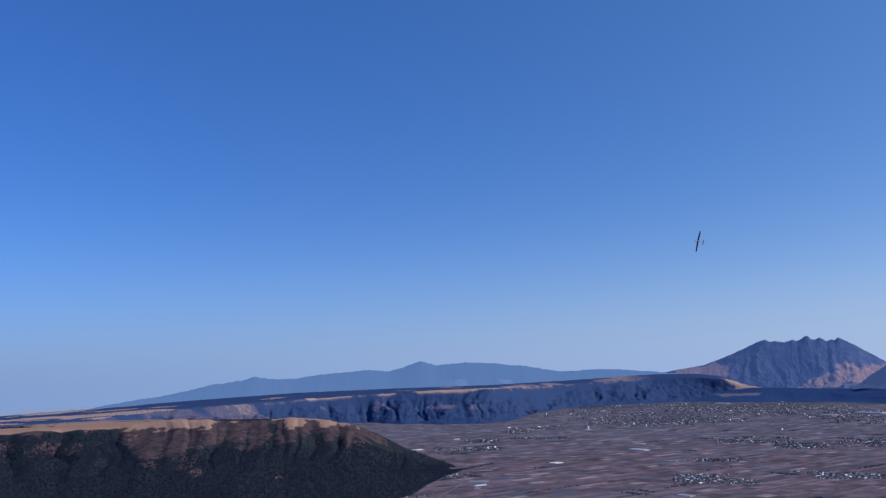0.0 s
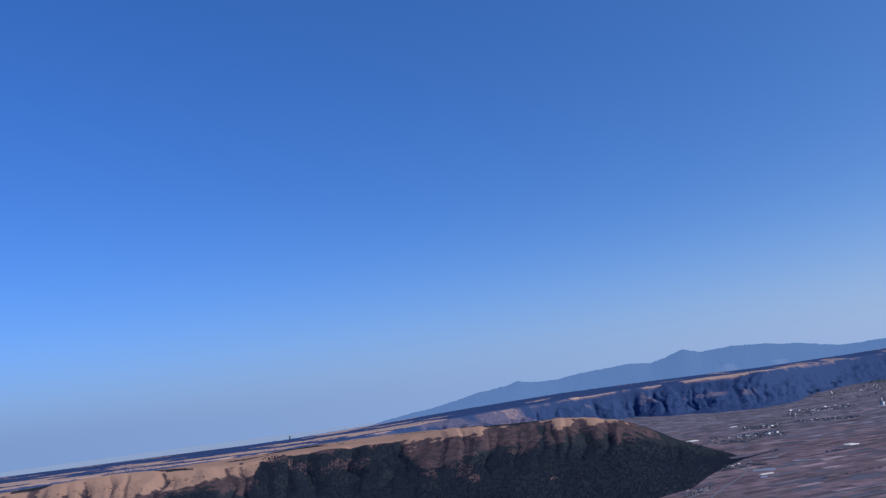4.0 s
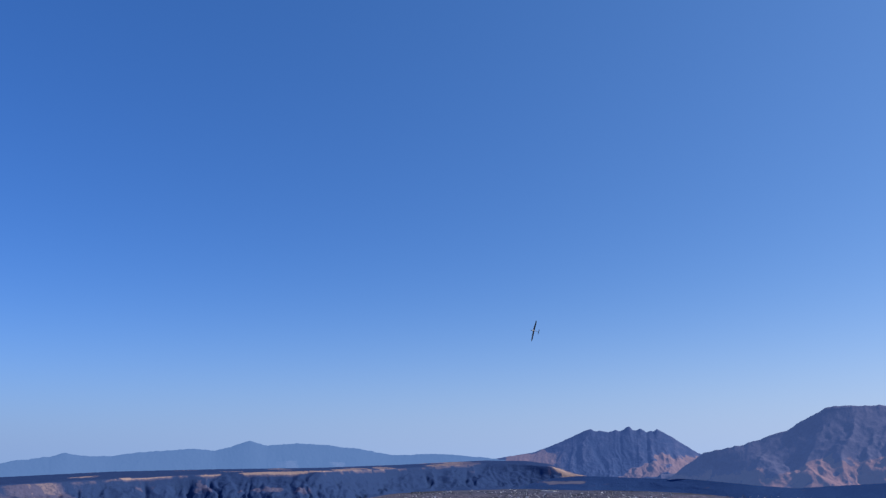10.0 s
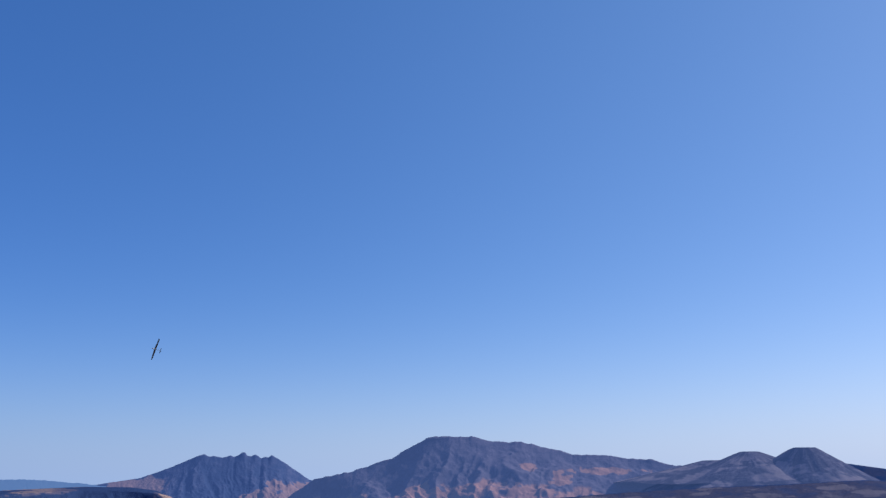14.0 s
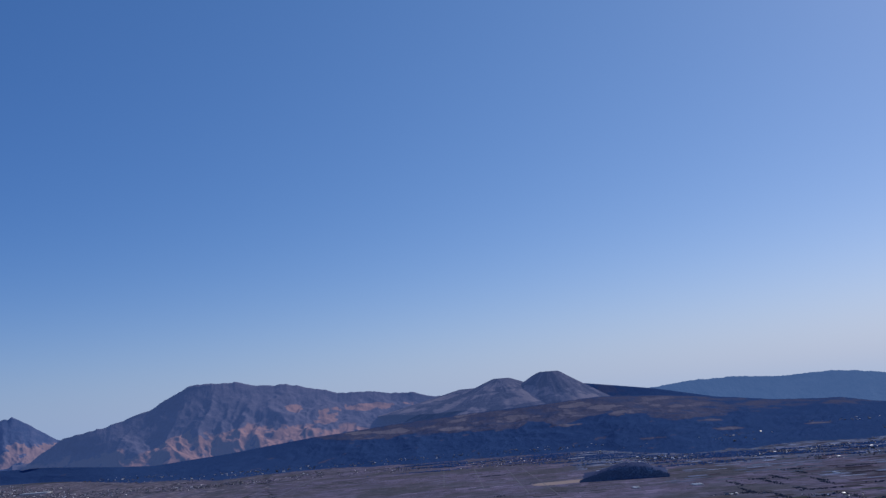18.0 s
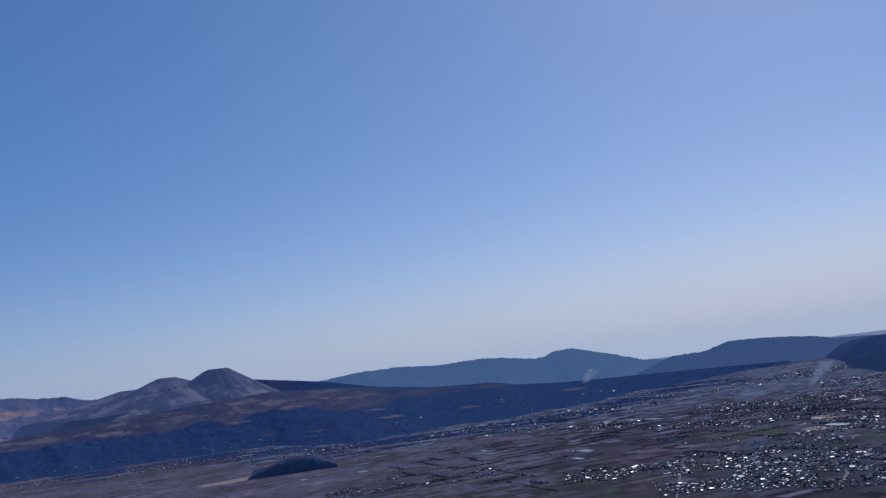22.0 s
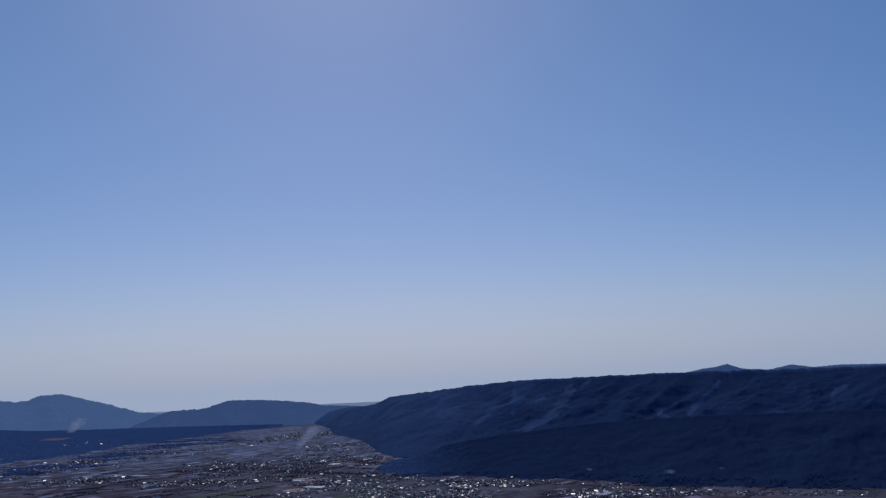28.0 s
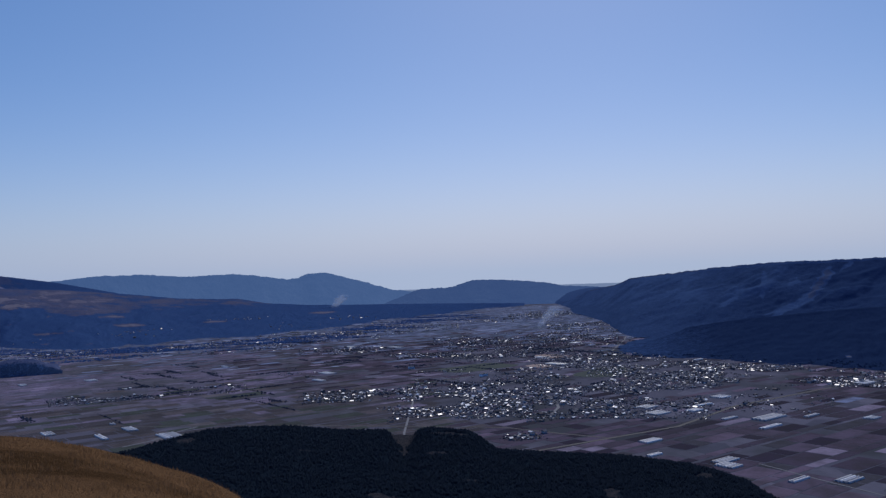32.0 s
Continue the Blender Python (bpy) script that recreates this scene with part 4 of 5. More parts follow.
VALLEY = [(-92, -9.0, 4, 0.8, 160), (-85, -7.95, 3, 0.28, 110), (-88.5, -9.2, 2, 0.5, 50), (-93, -4.6, 2.4, 0.25, 50), (-89, -5.3, 2.4, 0.25, 50), (-84, -4.9, 2.4, 0.16, 40),
          (-79, -4.0, 3, 0.1, 60), (-85, -3.8, 2.4, 0.12, 40), (-93, -3.2, 1.6, 0.15, 30), (-75, -7.0, 1.5, 0.18, 36), (-80, -6.4, 1.2, 0.12, 14), (-76, -4.3, 3, 0.3, 40),
          (-82, -4.0, 3, 0.3, 40), (-88, -3.4, 2.5, 0.25, 40)]
FOOT = [(-73, -4.2, 2, 0.1, 30), (-68.5, -6.9, 2.4, 0.28, 130), (-65, -4.1, 2.4, 0.12, 40), (-58, -3.7, 4, 0.14, 60), (-50, -3.5, 4, 0.14, 60), (-55, -3.5, 5, 0.16, 36),
        (-66, -4.15, 4, 0.25, 36), (-30, -3.3, 4, 0.2, 100), (-38, -3.4, 4, 0.14, 80)]
EAST_TOWN = [(-11.5, -2.6, 3.6, 0.34, 280), (-16.5, -2.5, 4, 0.36, 340), (-12.5, -3.3, 2.4, 0.16, 120), (-15, -3.1, 2.4, 0.14, 120), (-24, -2.9, 3, 0.3, 280), (-21, -2.5, 3.4, 0.26, 280), (-18.6, -3.3, 2, 0.14, 80)]
EAST_FARMS = [(-6.2, -3.65, 1.6, 0.16, 130), (-9.2, -3.65, 1.6, 0.14, 120), (-3, -4.25, 1.3, 0.09, 80), (-1.2, -4.85, 1.5, 0.16, 80), (-6.2, -4.15, 1.2, 0.07, 50), (-16.4, -6.8, 1.3, 0.22, 120), (-18.4, -6.95, 1, 0.14, 50),
              (-23, -6.5, 1.3, 0.16, 70), (-25.8, -6.4, 1.2, 0.16, 70), (-19.6, -4.4, 1.6, 0.16, 110), (-26.4, -4.5, 1.4, 0.2, 80), (-22.3, -4.75, 1.1, 0.12, 50), (-17.2, -5.65, 1.0, 0.07, 26), (4.6, -8.75, 1.8, 0.25, 60),
              (2, -7.9, 0.7, 0.2, 30), (10, -9.3, 2.6, 0.25, 40), (0.0, -6.4, 0.5, 0.15, 20)]
VILLAGES = TOWN + VALLEY + FOOT + EAST_TOWN + EAST_FARMS

wall_paint = Shader("house_plaster", 0.8)
wall_paint.colour(wall_paint.ramp(wall_paint.node("ShaderNodeObjectInfo").outputs["Random"], [(0.0, (0.24, 0.24, 0.27)), (0.4, (0.14, 0.13, 0.13)), (0.7, (0.54, 0.52, 0.53)), (1.0, (0.2, 0.19, 0.19))]))
roof_paint = Shader("roof_tiles", 0.5, 0.0, 0.35)
roof_paint.colour(roof_paint.ramp(roof_paint.node("ShaderNodeObjectInfo").outputs["Random"], [(0.0, (0.05, 0.055, 0.07)), (0.3, (0.09, 0.095, 0.12)), (0.52, (0.08, 0.058, 0.056)), (0.7, (0.18, 0.19, 0.22)), (0.78, (0.08, 0.10, 0.14)), (0.86, (0.8, 0.78, 0.77))], "CONSTANT"))
town_paint = Shader("far_house_roofs", 0.5, 0.0, 0.35)
town_paint.colour(town_paint.ramp(town_paint.node("ShaderNodeNewGeometry").outputs["Random Per Island"],
                                  [(0.0, (0.08, 0.088, 0.115)), (0.28, (0.14, 0.15, 0.185)), (0.48, (0.11, 0.09, 0.095)), (0.6, (0.22, 0.21, 0.24)), (0.68, (0.06, 0.066, 0.085)), (0.76, (0.9, 0.87, 0.86)), (0.94, (0.12, 0.13, 0.16))], "CONSTANT"))
for roofs, source in ((town_paint, town_paint.node("ShaderNodeNewGeometry").outputs["Random Per Island"]), (roof_paint, roof_paint.node("ShaderNodeObjectInfo").outputs["Random"])):
    shiny = roofs.ramp(source, [(0.0, (0, 0, 0)), (0.76, (1, 1, 1)), (0.94, (0, 0, 0))], "CONSTANT")     # a few sheet metal roofs among the tiled ones
    roofs.set("Metallic", roofs.math("MULTIPLY", shiny, 0.15))
    roofs.set("Roughness", roofs.math("SUBTRACT", 0.9, roofs.math("MULTIPLY", shiny, 0.4)))
plaster = Shader("far_house_walls", 0.8, 0.0, 0.2)
plaster.colour(plaster.ramp(plaster.node("ShaderNodeNewGeometry").outputs["Random Per Island"],
                            [(0.0, (0.2, 0.2, 0.235)), (0.35, (0.11, 0.105, 0.115)), (0.7, (0.36, 0.35, 0.37)), (0.9, (0.72, 0.7, 0.71))], "CONSTANT"))

AXIS = math.atan2(-0.8, 0.6)   # the field grid's turn
homes = []
for b, el, sb, se, n in VILLAGES:
    for _ in range(int(n * (10.0 if b < -60 else 5.0))):
        bb, ee = b + max(-1.7, min(1.7, RNG.normal())) * sb * 0.8, el + max(-1.6, min(1.6, RNG.normal())) * se * 0.8
        q = floor_at(bb, min(ee, -2.0))
        w_ = 60 if q.length < 2000 else 130
        if fbm(np.array([q.x / w_]), np.array([q.y / w_]), 3, 171)[0] < (0.37 if bb < -90 else 0.43):
            continue
        if ee < -10.0 and not -97 < bb < -94 and bb < 0:
            continue
        turn = AXIS + RNG.choice([0, math.pi / 2]) + RNG.normal() * 0.12
        homes.append((q.x, q.y, turn, RNG.uniform(0.3, 0.6) * (RNG.uniform(1.7, 2.7) if RNG.random() < 0.12 else 1.0), RNG.uniform(0.4, 1.15)))
homes.sort(key=lambda h: h[0] ** 2 + h[1] ** 2)
taken, spaced = {}, []
for h in homes:
    c = (int(h[0] // 1.4), int(h[1] // 1.4))
    if any((c[0] + i, c[1] + j) in taken for i, j in ((0, 0), (1, 0), (-1, 0), (0, 1), (0, -1))):
        continue
    taken[c] = True
    spaced.append(h)
HOUSE_V = np.array([(-1.7, -1.2, 0), (1.7, -1.2, 0), (1.7, 1.2, 0), (-1.7, 1.2, 0), (-1.7, -1.2, 1.35), (1.7, -1.2, 1.35), (1.7, 1.2, 1.35), (-1.7, 1.2, 1.35),
                    (-1.95, -1.5, 1.3), (1.95, -1.5, 1.3), (1.95, 1.5, 1.3), (-1.95, 1.5, 1.3), (-1.95, 0, 2.2), (1.95, 0, 2.2), (-1.7, 0, 2.05), (1.7, 0, 2.05)])


def house(at, turn, size, tall):
    base = new("house")
    base.matrix_world = Matrix.LocRotScale((*at, 0.0), Euler((0, 0, turn)), (size, size, size * tall))
    bm = bmesh.new()
    v = [bm.verts.new(q) for q in HOUSE_V[:8]] + [bm.verts.new(HOUSE_V[14]), bm.verts.new(HOUSE_V[15])]
    for f in ((0, 1, 5, 4), (2, 3, 7, 6), (1, 2, 6, 9, 5), (3, 0, 4, 8, 7)):
        bm.faces.new([v[i] for i in f])
    part("wall", bm, wall_paint.mat, base)
    bm = bmesh.new()
    v = [bm.verts.new(q) for q in HOUSE_V[8:14]] + [bm.verts.new(q + np.array((0, 0, 0.16))) for q in HOUSE_V[8:14]]
    for f in ((0, 4, 5, 1), (2, 5, 4, 3), (6, 7, 11, 10), (8, 9, 10, 11), (0, 1, 7, 6), (2, 3, 9, 8), (1, 5, 11, 7), (5, 2, 8, 11), (3, 4, 10, 9), (4, 0, 6, 10)):
        bm.faces.new([v[i] for i in f])
    part("roof", bm, roof_paint.mat, base, "sloping gable roof")
    return tagged(base, "small gabled house of a farming village on the plain", "house", "village houses")


first = None
for h in spaced[:260]:
    m = Matrix.LocRotScale((h[0], h[1], 0.0), Euler((0, 0, h[2])), None)
    if first is None:
        first = house(h[:2], h[2], 1.0, 1.0)
    else:
        ob = copy_thing(first, m)
        ob.scale = (h[3], h[3], h[3] * h[4])
# hamlets among the woods of the foot slope: bearing, angle, spread
hill_homes = []
for b, el, sb, se, n in ((-76.5, -2.45, 2.2, 0.12, 60), (-70, -3.1, 2.6, 0.2, 50), (-84, -2.75, 2.2, 0.18, 40), (-79.5, -3.1, 2.0, 0.2, 30), (-57, -3.0, 4.0, 0.16, 110), (-48, -2.95, 4.0, 0.14, 110), (-39, -2.85, 4.0, 0.18, 110), (-31, -2.55, 3.0, 0.2, 70), (-64.5, -3.2, 1.6, 0.15, 40)):
    q = on_land("volcano_foot_slope", n * 60, 0.0, 0.8, lambda bb, u, p, rng: np.hypot((bb - b) / sb, (level(p[:, 0], p[:, 1], p[:, 2]) - el) / se) < 1.4 * rng.random(len(bb)) ** 0.5, int(-b * 10))[:n]
    hill_homes += [(x, y, AXIS + RNG.normal() * 0.4, RNG.uniform(0.5, 0.9) * (1.8 if RNG.random() < 0.1 else 1.0), RNG.uniform(0.5, 1.1), z) for x, y, z in q]
rest = np.array([(*h, 0.0) for h in spaced[260:]] + hill_homes)
for name, rows, faces, label in (("house_walls", HOUSE_V[:8], [(0, 1, 5, 4), (1, 2, 6, 5), (2, 3, 7, 6), (3, 0, 4, 7)], "walls of many small houses in far villages"),
                                 ("house_roofs", HOUSE_V[8:14], [(0, 1, 5, 4), (2, 3, 4, 5), (1, 0, 3, 2)], "gable roofs of many small houses in far villages")):
    c, s_ = np.cos(rest[:, 2])[:, None], np.sin(rest[:, 2])[:, None]
    k = rest[:, 3][:, None] * (1 + 0.32 * np.maximum(0, np.hypot(rest[:, 0], rest[:, 1])[:, None] / 1500 - 0.7))
    x = (rows[None, :, 0] * c - rows[None, :, 1] * s_) * k + rest[:, 0][:, None]
    y = (rows[None, :, 0] * s_ + rows[None, :, 1] * c) * k + rest[:, 1][:, None]
    z = rows[None, :, 2] * k * rest[:, 4][:, None] + rest[:, 5][:, None]
    tagged(joined(name, np.stack([x, y, z], -1), faces, plaster.mat if name == "house_walls" else town_paint.mat), label, "houses", kind="stuff")

# garden trees and windbreaks among the houses
pick = np.array(spaced)
p = np.stack([pick[:, 0] + RNG.normal(0, 3.5, len(pick)), pick[:, 1] + RNG.normal(0, 3.5, len(pick)), 0 * pick[:, 0]], -1)
far_east = (np.arctan2(-p[:, 0], p[:, 1]) > radians(-45)) & (np.hypot(p[:, 0], p[:, 1]) > 1300)
q = p[~far_east]
p = np.concatenate([p, p[far_east] + RNG.normal(0, 5, (far_east.sum(), 3)) * np.array((1, 1, 0)), (q + np.stack([RNG.normal(0, 7, len(q)), RNG.normal(0, 7, len(q)), 0 * q[:, 0]], -1))[::3]])
far_off = np.hypot(p[:, 0], p[:, 1]) > 1350
planted("garden_trees", p[~far_off], heights((~far_off).sum(), 0.6, 1.7), bush(5), M_garden, "dark evergreen garden trees between the houses")
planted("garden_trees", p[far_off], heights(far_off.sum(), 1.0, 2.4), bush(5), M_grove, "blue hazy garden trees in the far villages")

# hedgerow copses on the plain, thickest along the foot of the slopes
rows = []
for k in range(120):
    b = RNG.uniform(-94, -50)
    q = floor_at(b, np.interp(b, [-96, -90, -85, -77, -66, -60, -50], [-2.5, -2.8, -3.5, -3.95, -3.95, -3.4, -3.3]) - abs(RNG.normal()) * 0.25)
    n = RNG.integers(30, 170)
    along, across = RNG.normal(0, 1, n) * (8 + n * 0.25), RNG.normal(0, 9, n)
    ang = radians(b)
    rows.append(np.stack([q.x + along * math.cos(ang) - across * math.sin(ang), q.y + along * math.sin(ang) + across * math.cos(ang), 0 * along], -1))
foot_woods = np.concatenate(rows)
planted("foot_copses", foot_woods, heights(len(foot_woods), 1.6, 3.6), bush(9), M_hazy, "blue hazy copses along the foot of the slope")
rows = []
for k in range(170):
    b = RNG.uniform(-122, 3) if k < 90 else RNG.uniform(-105, -70)
    q = floor_at(b, -RNG.uniform(2.6, 8.2))
    if math.hypot(q.x, q.y) < 820 and b > -70:
        continue
    n, ang = RNG.integers(10, 110), AXIS + RNG.choice([0, math.pi / 2])
    along = RNG.normal(0, 1, n) * (3 + n * 0.16)
    across = RNG.normal(0, 2.2, n)
    rows.append(np.stack([q.x + along * math.cos(ang) - across * math.sin(ang), q.y + along * math.sin(ang) + across * math.cos(ang), 0 * along], -1))
for k in range(30):      # shrub rows along the ditches
    b = RNG.uniform(-45, 4) if k < 10 else RNG.uniform(-112, -62)
    q = floor_at(b, -RNG.uniform(3.0, 8.6))
    if math.hypot(q.x, q.y) < 760:
        continue
    ang = AXIS + math.pi / 2 if k < 10 or RNG.random() < 0.5 else AXIS
    n = RNG.integers(25, 70)
    along, across = np.linspace(-0.5, 0.5, n) * n * RNG.uniform(1.8, 3.6) + RNG.normal(0, 0.6, n), RNG.normal(0, 0.4, n)
    rows.append(np.stack([q.x + along * math.cos(ang) - across * math.sin(ang), q.y + along * math.sin(ang) + across * math.cos(ang), 0 * along], -1))
# strips of wood between the villages: their two ends, width and trees
for x0, y0, x1, y1, wide, n in ((1516, -150, 1378, -267, 16, 520), (1836, 319, 1799, 268, 9, 150), (1587, 176, 1590, 130, 10, 150), (1385, 182, 1402, 132, 8, 120), (1271, 68, 1282, 15, 7, 120), (2457, 302, 2310, 152, 16, 260), (2690, -400, 2400, -470, 30, 400), (1640, -30, 1600, -120, 12, 220)):
    t, off = RNG.random(n), RNG.normal(0, 1, n) * wide
    rows.append(np.stack([x0 + (x1 - x0) * t + off, y0 + (y1 - y0) * t + RNG.normal(0, 4, n), 0 * t], -1))
p = np.concatenate(rows)
planted("field_copses", p, heights(len(p), 0.7, 2.4), bush(6), M_grove, "dark copses and hedgerows between the fields")

# woods and clearings in the side valley under the spur
b, d = RNG.uniform(6, 46, 24000), RNG.uniform(560, 960, 24000)
p = np.stack([-np.sin(np.radians(b)) * d, np.cos(np.radians(b)) * d, 0 * d], -1)
p = p[fbm(p[:, 0] / 38, p[:, 1] / 38, 4, 141) < 0.5 + 0.2 * step(11, 17, b)]
planted("valley_woods", p, heights(len(p), 1.8, 3.8), crown(9), M_flank, "dark mixed woods with clearings on the side valley floor")

# fields of the plain
# violet cast of the field and meadow tones stands in for air haze
FIELD_TONES = [(0.0, (0.04, 0.034, 0.061)), (0.16, (0.127, 0.104, 0.159)), (0.34, (0.081, 0.067, 0.105)), (0.5, (0.167, 0.13, 0.196)), (0.6, (0.101, 0.081, 0.125)), (0.78, (0.073, 0.073, 0.097)), (0.88, (0.287, 0.247, 0.356)), (0.94, (0.046, 0.04, 0.068))]


# paddies painted lighter than western fields to stand in for haze and light
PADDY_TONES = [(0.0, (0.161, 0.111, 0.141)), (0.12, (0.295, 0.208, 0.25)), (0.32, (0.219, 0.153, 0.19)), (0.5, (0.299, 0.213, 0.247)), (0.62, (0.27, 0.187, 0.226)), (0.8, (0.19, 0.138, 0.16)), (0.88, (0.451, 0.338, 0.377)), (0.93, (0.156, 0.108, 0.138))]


# distant fields: strong blue haze mixed into the soil colours
HAZED_DISTANT_TONES = [(0.0, (0.136, 0.173, 0.291)), (0.2, (0.218, 0.261, 0.425)), (0.45, (0.176, 0.217, 0.357)), (0.6, (0.274, 0.315, 0.491)), (0.75, (0.156, 0.206, 0.313)), (0.92, (0.374, 0.433, 0.626))]


GREEN_TONES = [(0.0, (0.09, 0.085, 0.106)), (0.26, (0.111, 0.1, 0.117)), (0.44, (0.072, 0.089, 0.085)), (0.62, (0.081, 0.075, 0.092)), (0.76, (0.128, 0.113, 0.132)), (0.95, (0.167, 0.153, 0.177))]


# far paddies: violet haze mixed into the soil colours
HAZED_PADDY_TONES = [(0.0, (0.168, 0.151, 0.213)), (0.2, (0.248, 0.215, 0.281)), (0.45, (0.208, 0.183, 0.251)), (0.6, (0.28, 0.243, 0.305)), (0.75, (0.184, 0.178, 0.239)), (0.9, (0.353, 0.315, 0.389))]


MEADOW_TONES = [(0.0, (0.203, 0.182, 0.288)), (0.3, (0.226, 0.197, 0.307)), (0.5, (0.239, 0.201, 0.305)), (0.66, (0.195, 0.184, 0.279)), (0.84, (0.25, 0.212, 0.324)), (0.95, (0.32, 0.274, 0.417))]


def soil(name, source, green=False, paddy=False, distant=False):
    s = Shader(name, 1.0, 0, 0.0)
    n, patch = s.noise(0.25, 6, 0.7), s.noise(0.045, 5, 0.65)
    furrow = s.node("ShaderNodeTexWave", {"Vector": s.node("ShaderNodeMapping", {"Vector": s.place(), "Rotation": (0, 0, -AXIS)}).outputs[0], "Scale": 0.11, "Distortion": 1.2, "Detail": 3.0}).outputs["Fac"]
    which = s.node("ShaderNodeObjectInfo").outputs["Random"] if source == "object" else s.node("ShaderNodeNewGeometry").outputs["Random Per Island"]
    tones = GREEN_TONES if distant == "near" else HAZED_PADDY_TONES if distant == "east" else HAZED_DISTANT_TONES if distant else PADDY_TONES if paddy else FIELD_TONES if not green else MEADOW_TONES
    c = s.ramp(which, tones, "CONSTANT")
    if green:
        c = s.mix(s.ramp(s.noise(0.006, 4, 0.6), [(0.46, (0, 0, 0)), (0.6, (0.6, 0.6, 0.6))]), c, (0.07, 0.085, 0.075))
    c = s.mix(s.math("MULTIPLY", n, 0.7), c, s.mix(0.6, c, (0.03, 0.025, 0.022)))
    c = s.mix(s.ramp(s.noise(0.011, 6, 0.7), [(0.46, (0, 0, 0)), (0.66, (0.7, 0.7, 0.7))]), c, s.mix(0.6, c, (0.045, 0.046, 0.052)))
    c = s.mix(s.ramp(patch, [(0.42, (0, 0, 0)), (0.62, (1, 1, 1))]), c, s.mix(0.45, c, (0.035, 0.036, 0.036)))
    s.colour(s.mix(s.math("MULTIPLY", furrow, 0.4), c, s.mix(0.55, c, (0.02, 0.018, 0.018))))
    s.bump(n, 0.4, 0.3)
    return s.mat


M_field, M_fields, M_meadow = soil("ploughed_field", "object"), soil("far_fields", "island"), soil("meadow_fields", "island", True)
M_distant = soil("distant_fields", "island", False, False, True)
M_paddy = soil("lightened_paddies", "island", False, True)
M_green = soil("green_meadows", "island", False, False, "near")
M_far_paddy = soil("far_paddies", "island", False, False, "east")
UX, UY = math.cos(AXIS), math.sin(AXIS)
parcels = []
for lengthwise in (False, True):      # the parcels' long side turns with the district
    s0, strip = -3300.0, 0
    while s0 < 3300:
        wide = RNG.uniform(9, 22) * (1.0 if lengthwise else 0.85)
        t0 = -3300.0 + RNG.uniform(0, 40)
        while t0 < 3300:
            long_ = RNG.uniform(14, 46) if lengthwise else RNG.uniform(15, 45)
            cs, ct = s0 + wide / 2, t0 + long_ / 2
            u_, v_ = (ct, cs) if lengthwise else (cs, ct)
            cx, cy = u_ * UX - v_ * UY, u_ * UY + v_ * UX
            d, b = math.hypot(cx, cy), math.degrees(math.atan2(-cx, cy))
            if 480 < d < 3400 and -128 < b < 8 and (b < -40) == lengthwise and not (-113 < b < -90 and 780 < d < 1500 and RNG.random() < 0.75) and RNG.random() < 0.9:
                size = (long_ - 1.4, wide - 1.2) if lengthwise else (wide - 1.2, long_ - 1.4)
                parcels.append((cx, cy, *size, d, b, b + RNG.normal() * 5))
            t0 += long_
        s0 += wide + (3.0 if strip % 4 == 0 else 0.0)
        strip += 1
near_view = sorted([q for q in parcels if -128 < q[5] < -92], key=lambda q: q[4])[:280]
slab = None
for q in near_view:
    if slab is None:
        bm = bmesh.new()
        box(bm, -0.5, -0.5, 0, 0.5, 0.5, 0.09)
        slab = part("field", bm, M_field, ground).data
        ob = bpy.data.objects["field"]
    else:
        ob = new("field", slab)
        ob.parent = ground
    ob.matrix_world = Matrix.LocRotScale((q[0], q[1], 0.0), Euler((0, 0, AXIS)), (q[2], q[3], 1.0))
chosen = set(id(q) for q in near_view)
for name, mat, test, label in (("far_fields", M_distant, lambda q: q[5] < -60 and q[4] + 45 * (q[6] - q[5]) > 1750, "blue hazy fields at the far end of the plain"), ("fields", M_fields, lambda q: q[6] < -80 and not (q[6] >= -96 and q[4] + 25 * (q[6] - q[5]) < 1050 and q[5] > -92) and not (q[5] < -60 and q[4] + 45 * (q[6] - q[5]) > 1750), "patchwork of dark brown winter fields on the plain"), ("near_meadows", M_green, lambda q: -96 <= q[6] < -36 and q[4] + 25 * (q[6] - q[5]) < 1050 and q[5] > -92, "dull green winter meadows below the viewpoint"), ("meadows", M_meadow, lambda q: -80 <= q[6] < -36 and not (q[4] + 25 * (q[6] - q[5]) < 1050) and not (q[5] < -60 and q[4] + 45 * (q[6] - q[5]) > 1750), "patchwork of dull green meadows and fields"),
                               ("paddies", M_paddy, lambda q: q[6] >= -36 and not (q[5] < -60 and q[4] + 45 * (q[6] - q[5]) > 1750) and not (q[5] >= -60 and q[4] + 45 * (q[6] - q[5]) > 1650), "patchwork of brown stubble paddies on the plain, lightened for haze"),
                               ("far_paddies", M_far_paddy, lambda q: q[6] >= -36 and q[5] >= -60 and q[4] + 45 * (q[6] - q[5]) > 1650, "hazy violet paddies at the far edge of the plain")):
    a = np.array([q for q in parcels if id(q) not in chosen and test(q)])
    corner = np.array([(-0.5, -0.5), (0.5, -0.5), (0.5, 0.5), (-0.5, 0.5)])
    lx, ly = corner[None, :, 0] * a[:, 2][:, None], corner[None, :, 1] * a[:, 3][:, None]
    x, y = a[:, 0][:, None] + lx * UX - ly * UY, a[:, 1][:, None] + lx * UY + ly * UX
    ob = joined(name, np.stack([x, y, 0 * x + 0.08], -1), [(0, 1, 2, 3)], mat)
    ob.parent = ground
    tagged(ob, label, kind="stuff")

# roads
road_paint = Shader("pale_road", 0.9)
# blue cast of the pale roads is painted in for air haze
road_paint.colour(road_paint.mix(road_paint.noise(0.3, 5), (0.085, 0.09, 0.112), (0.135, 0.14, 0.168)))


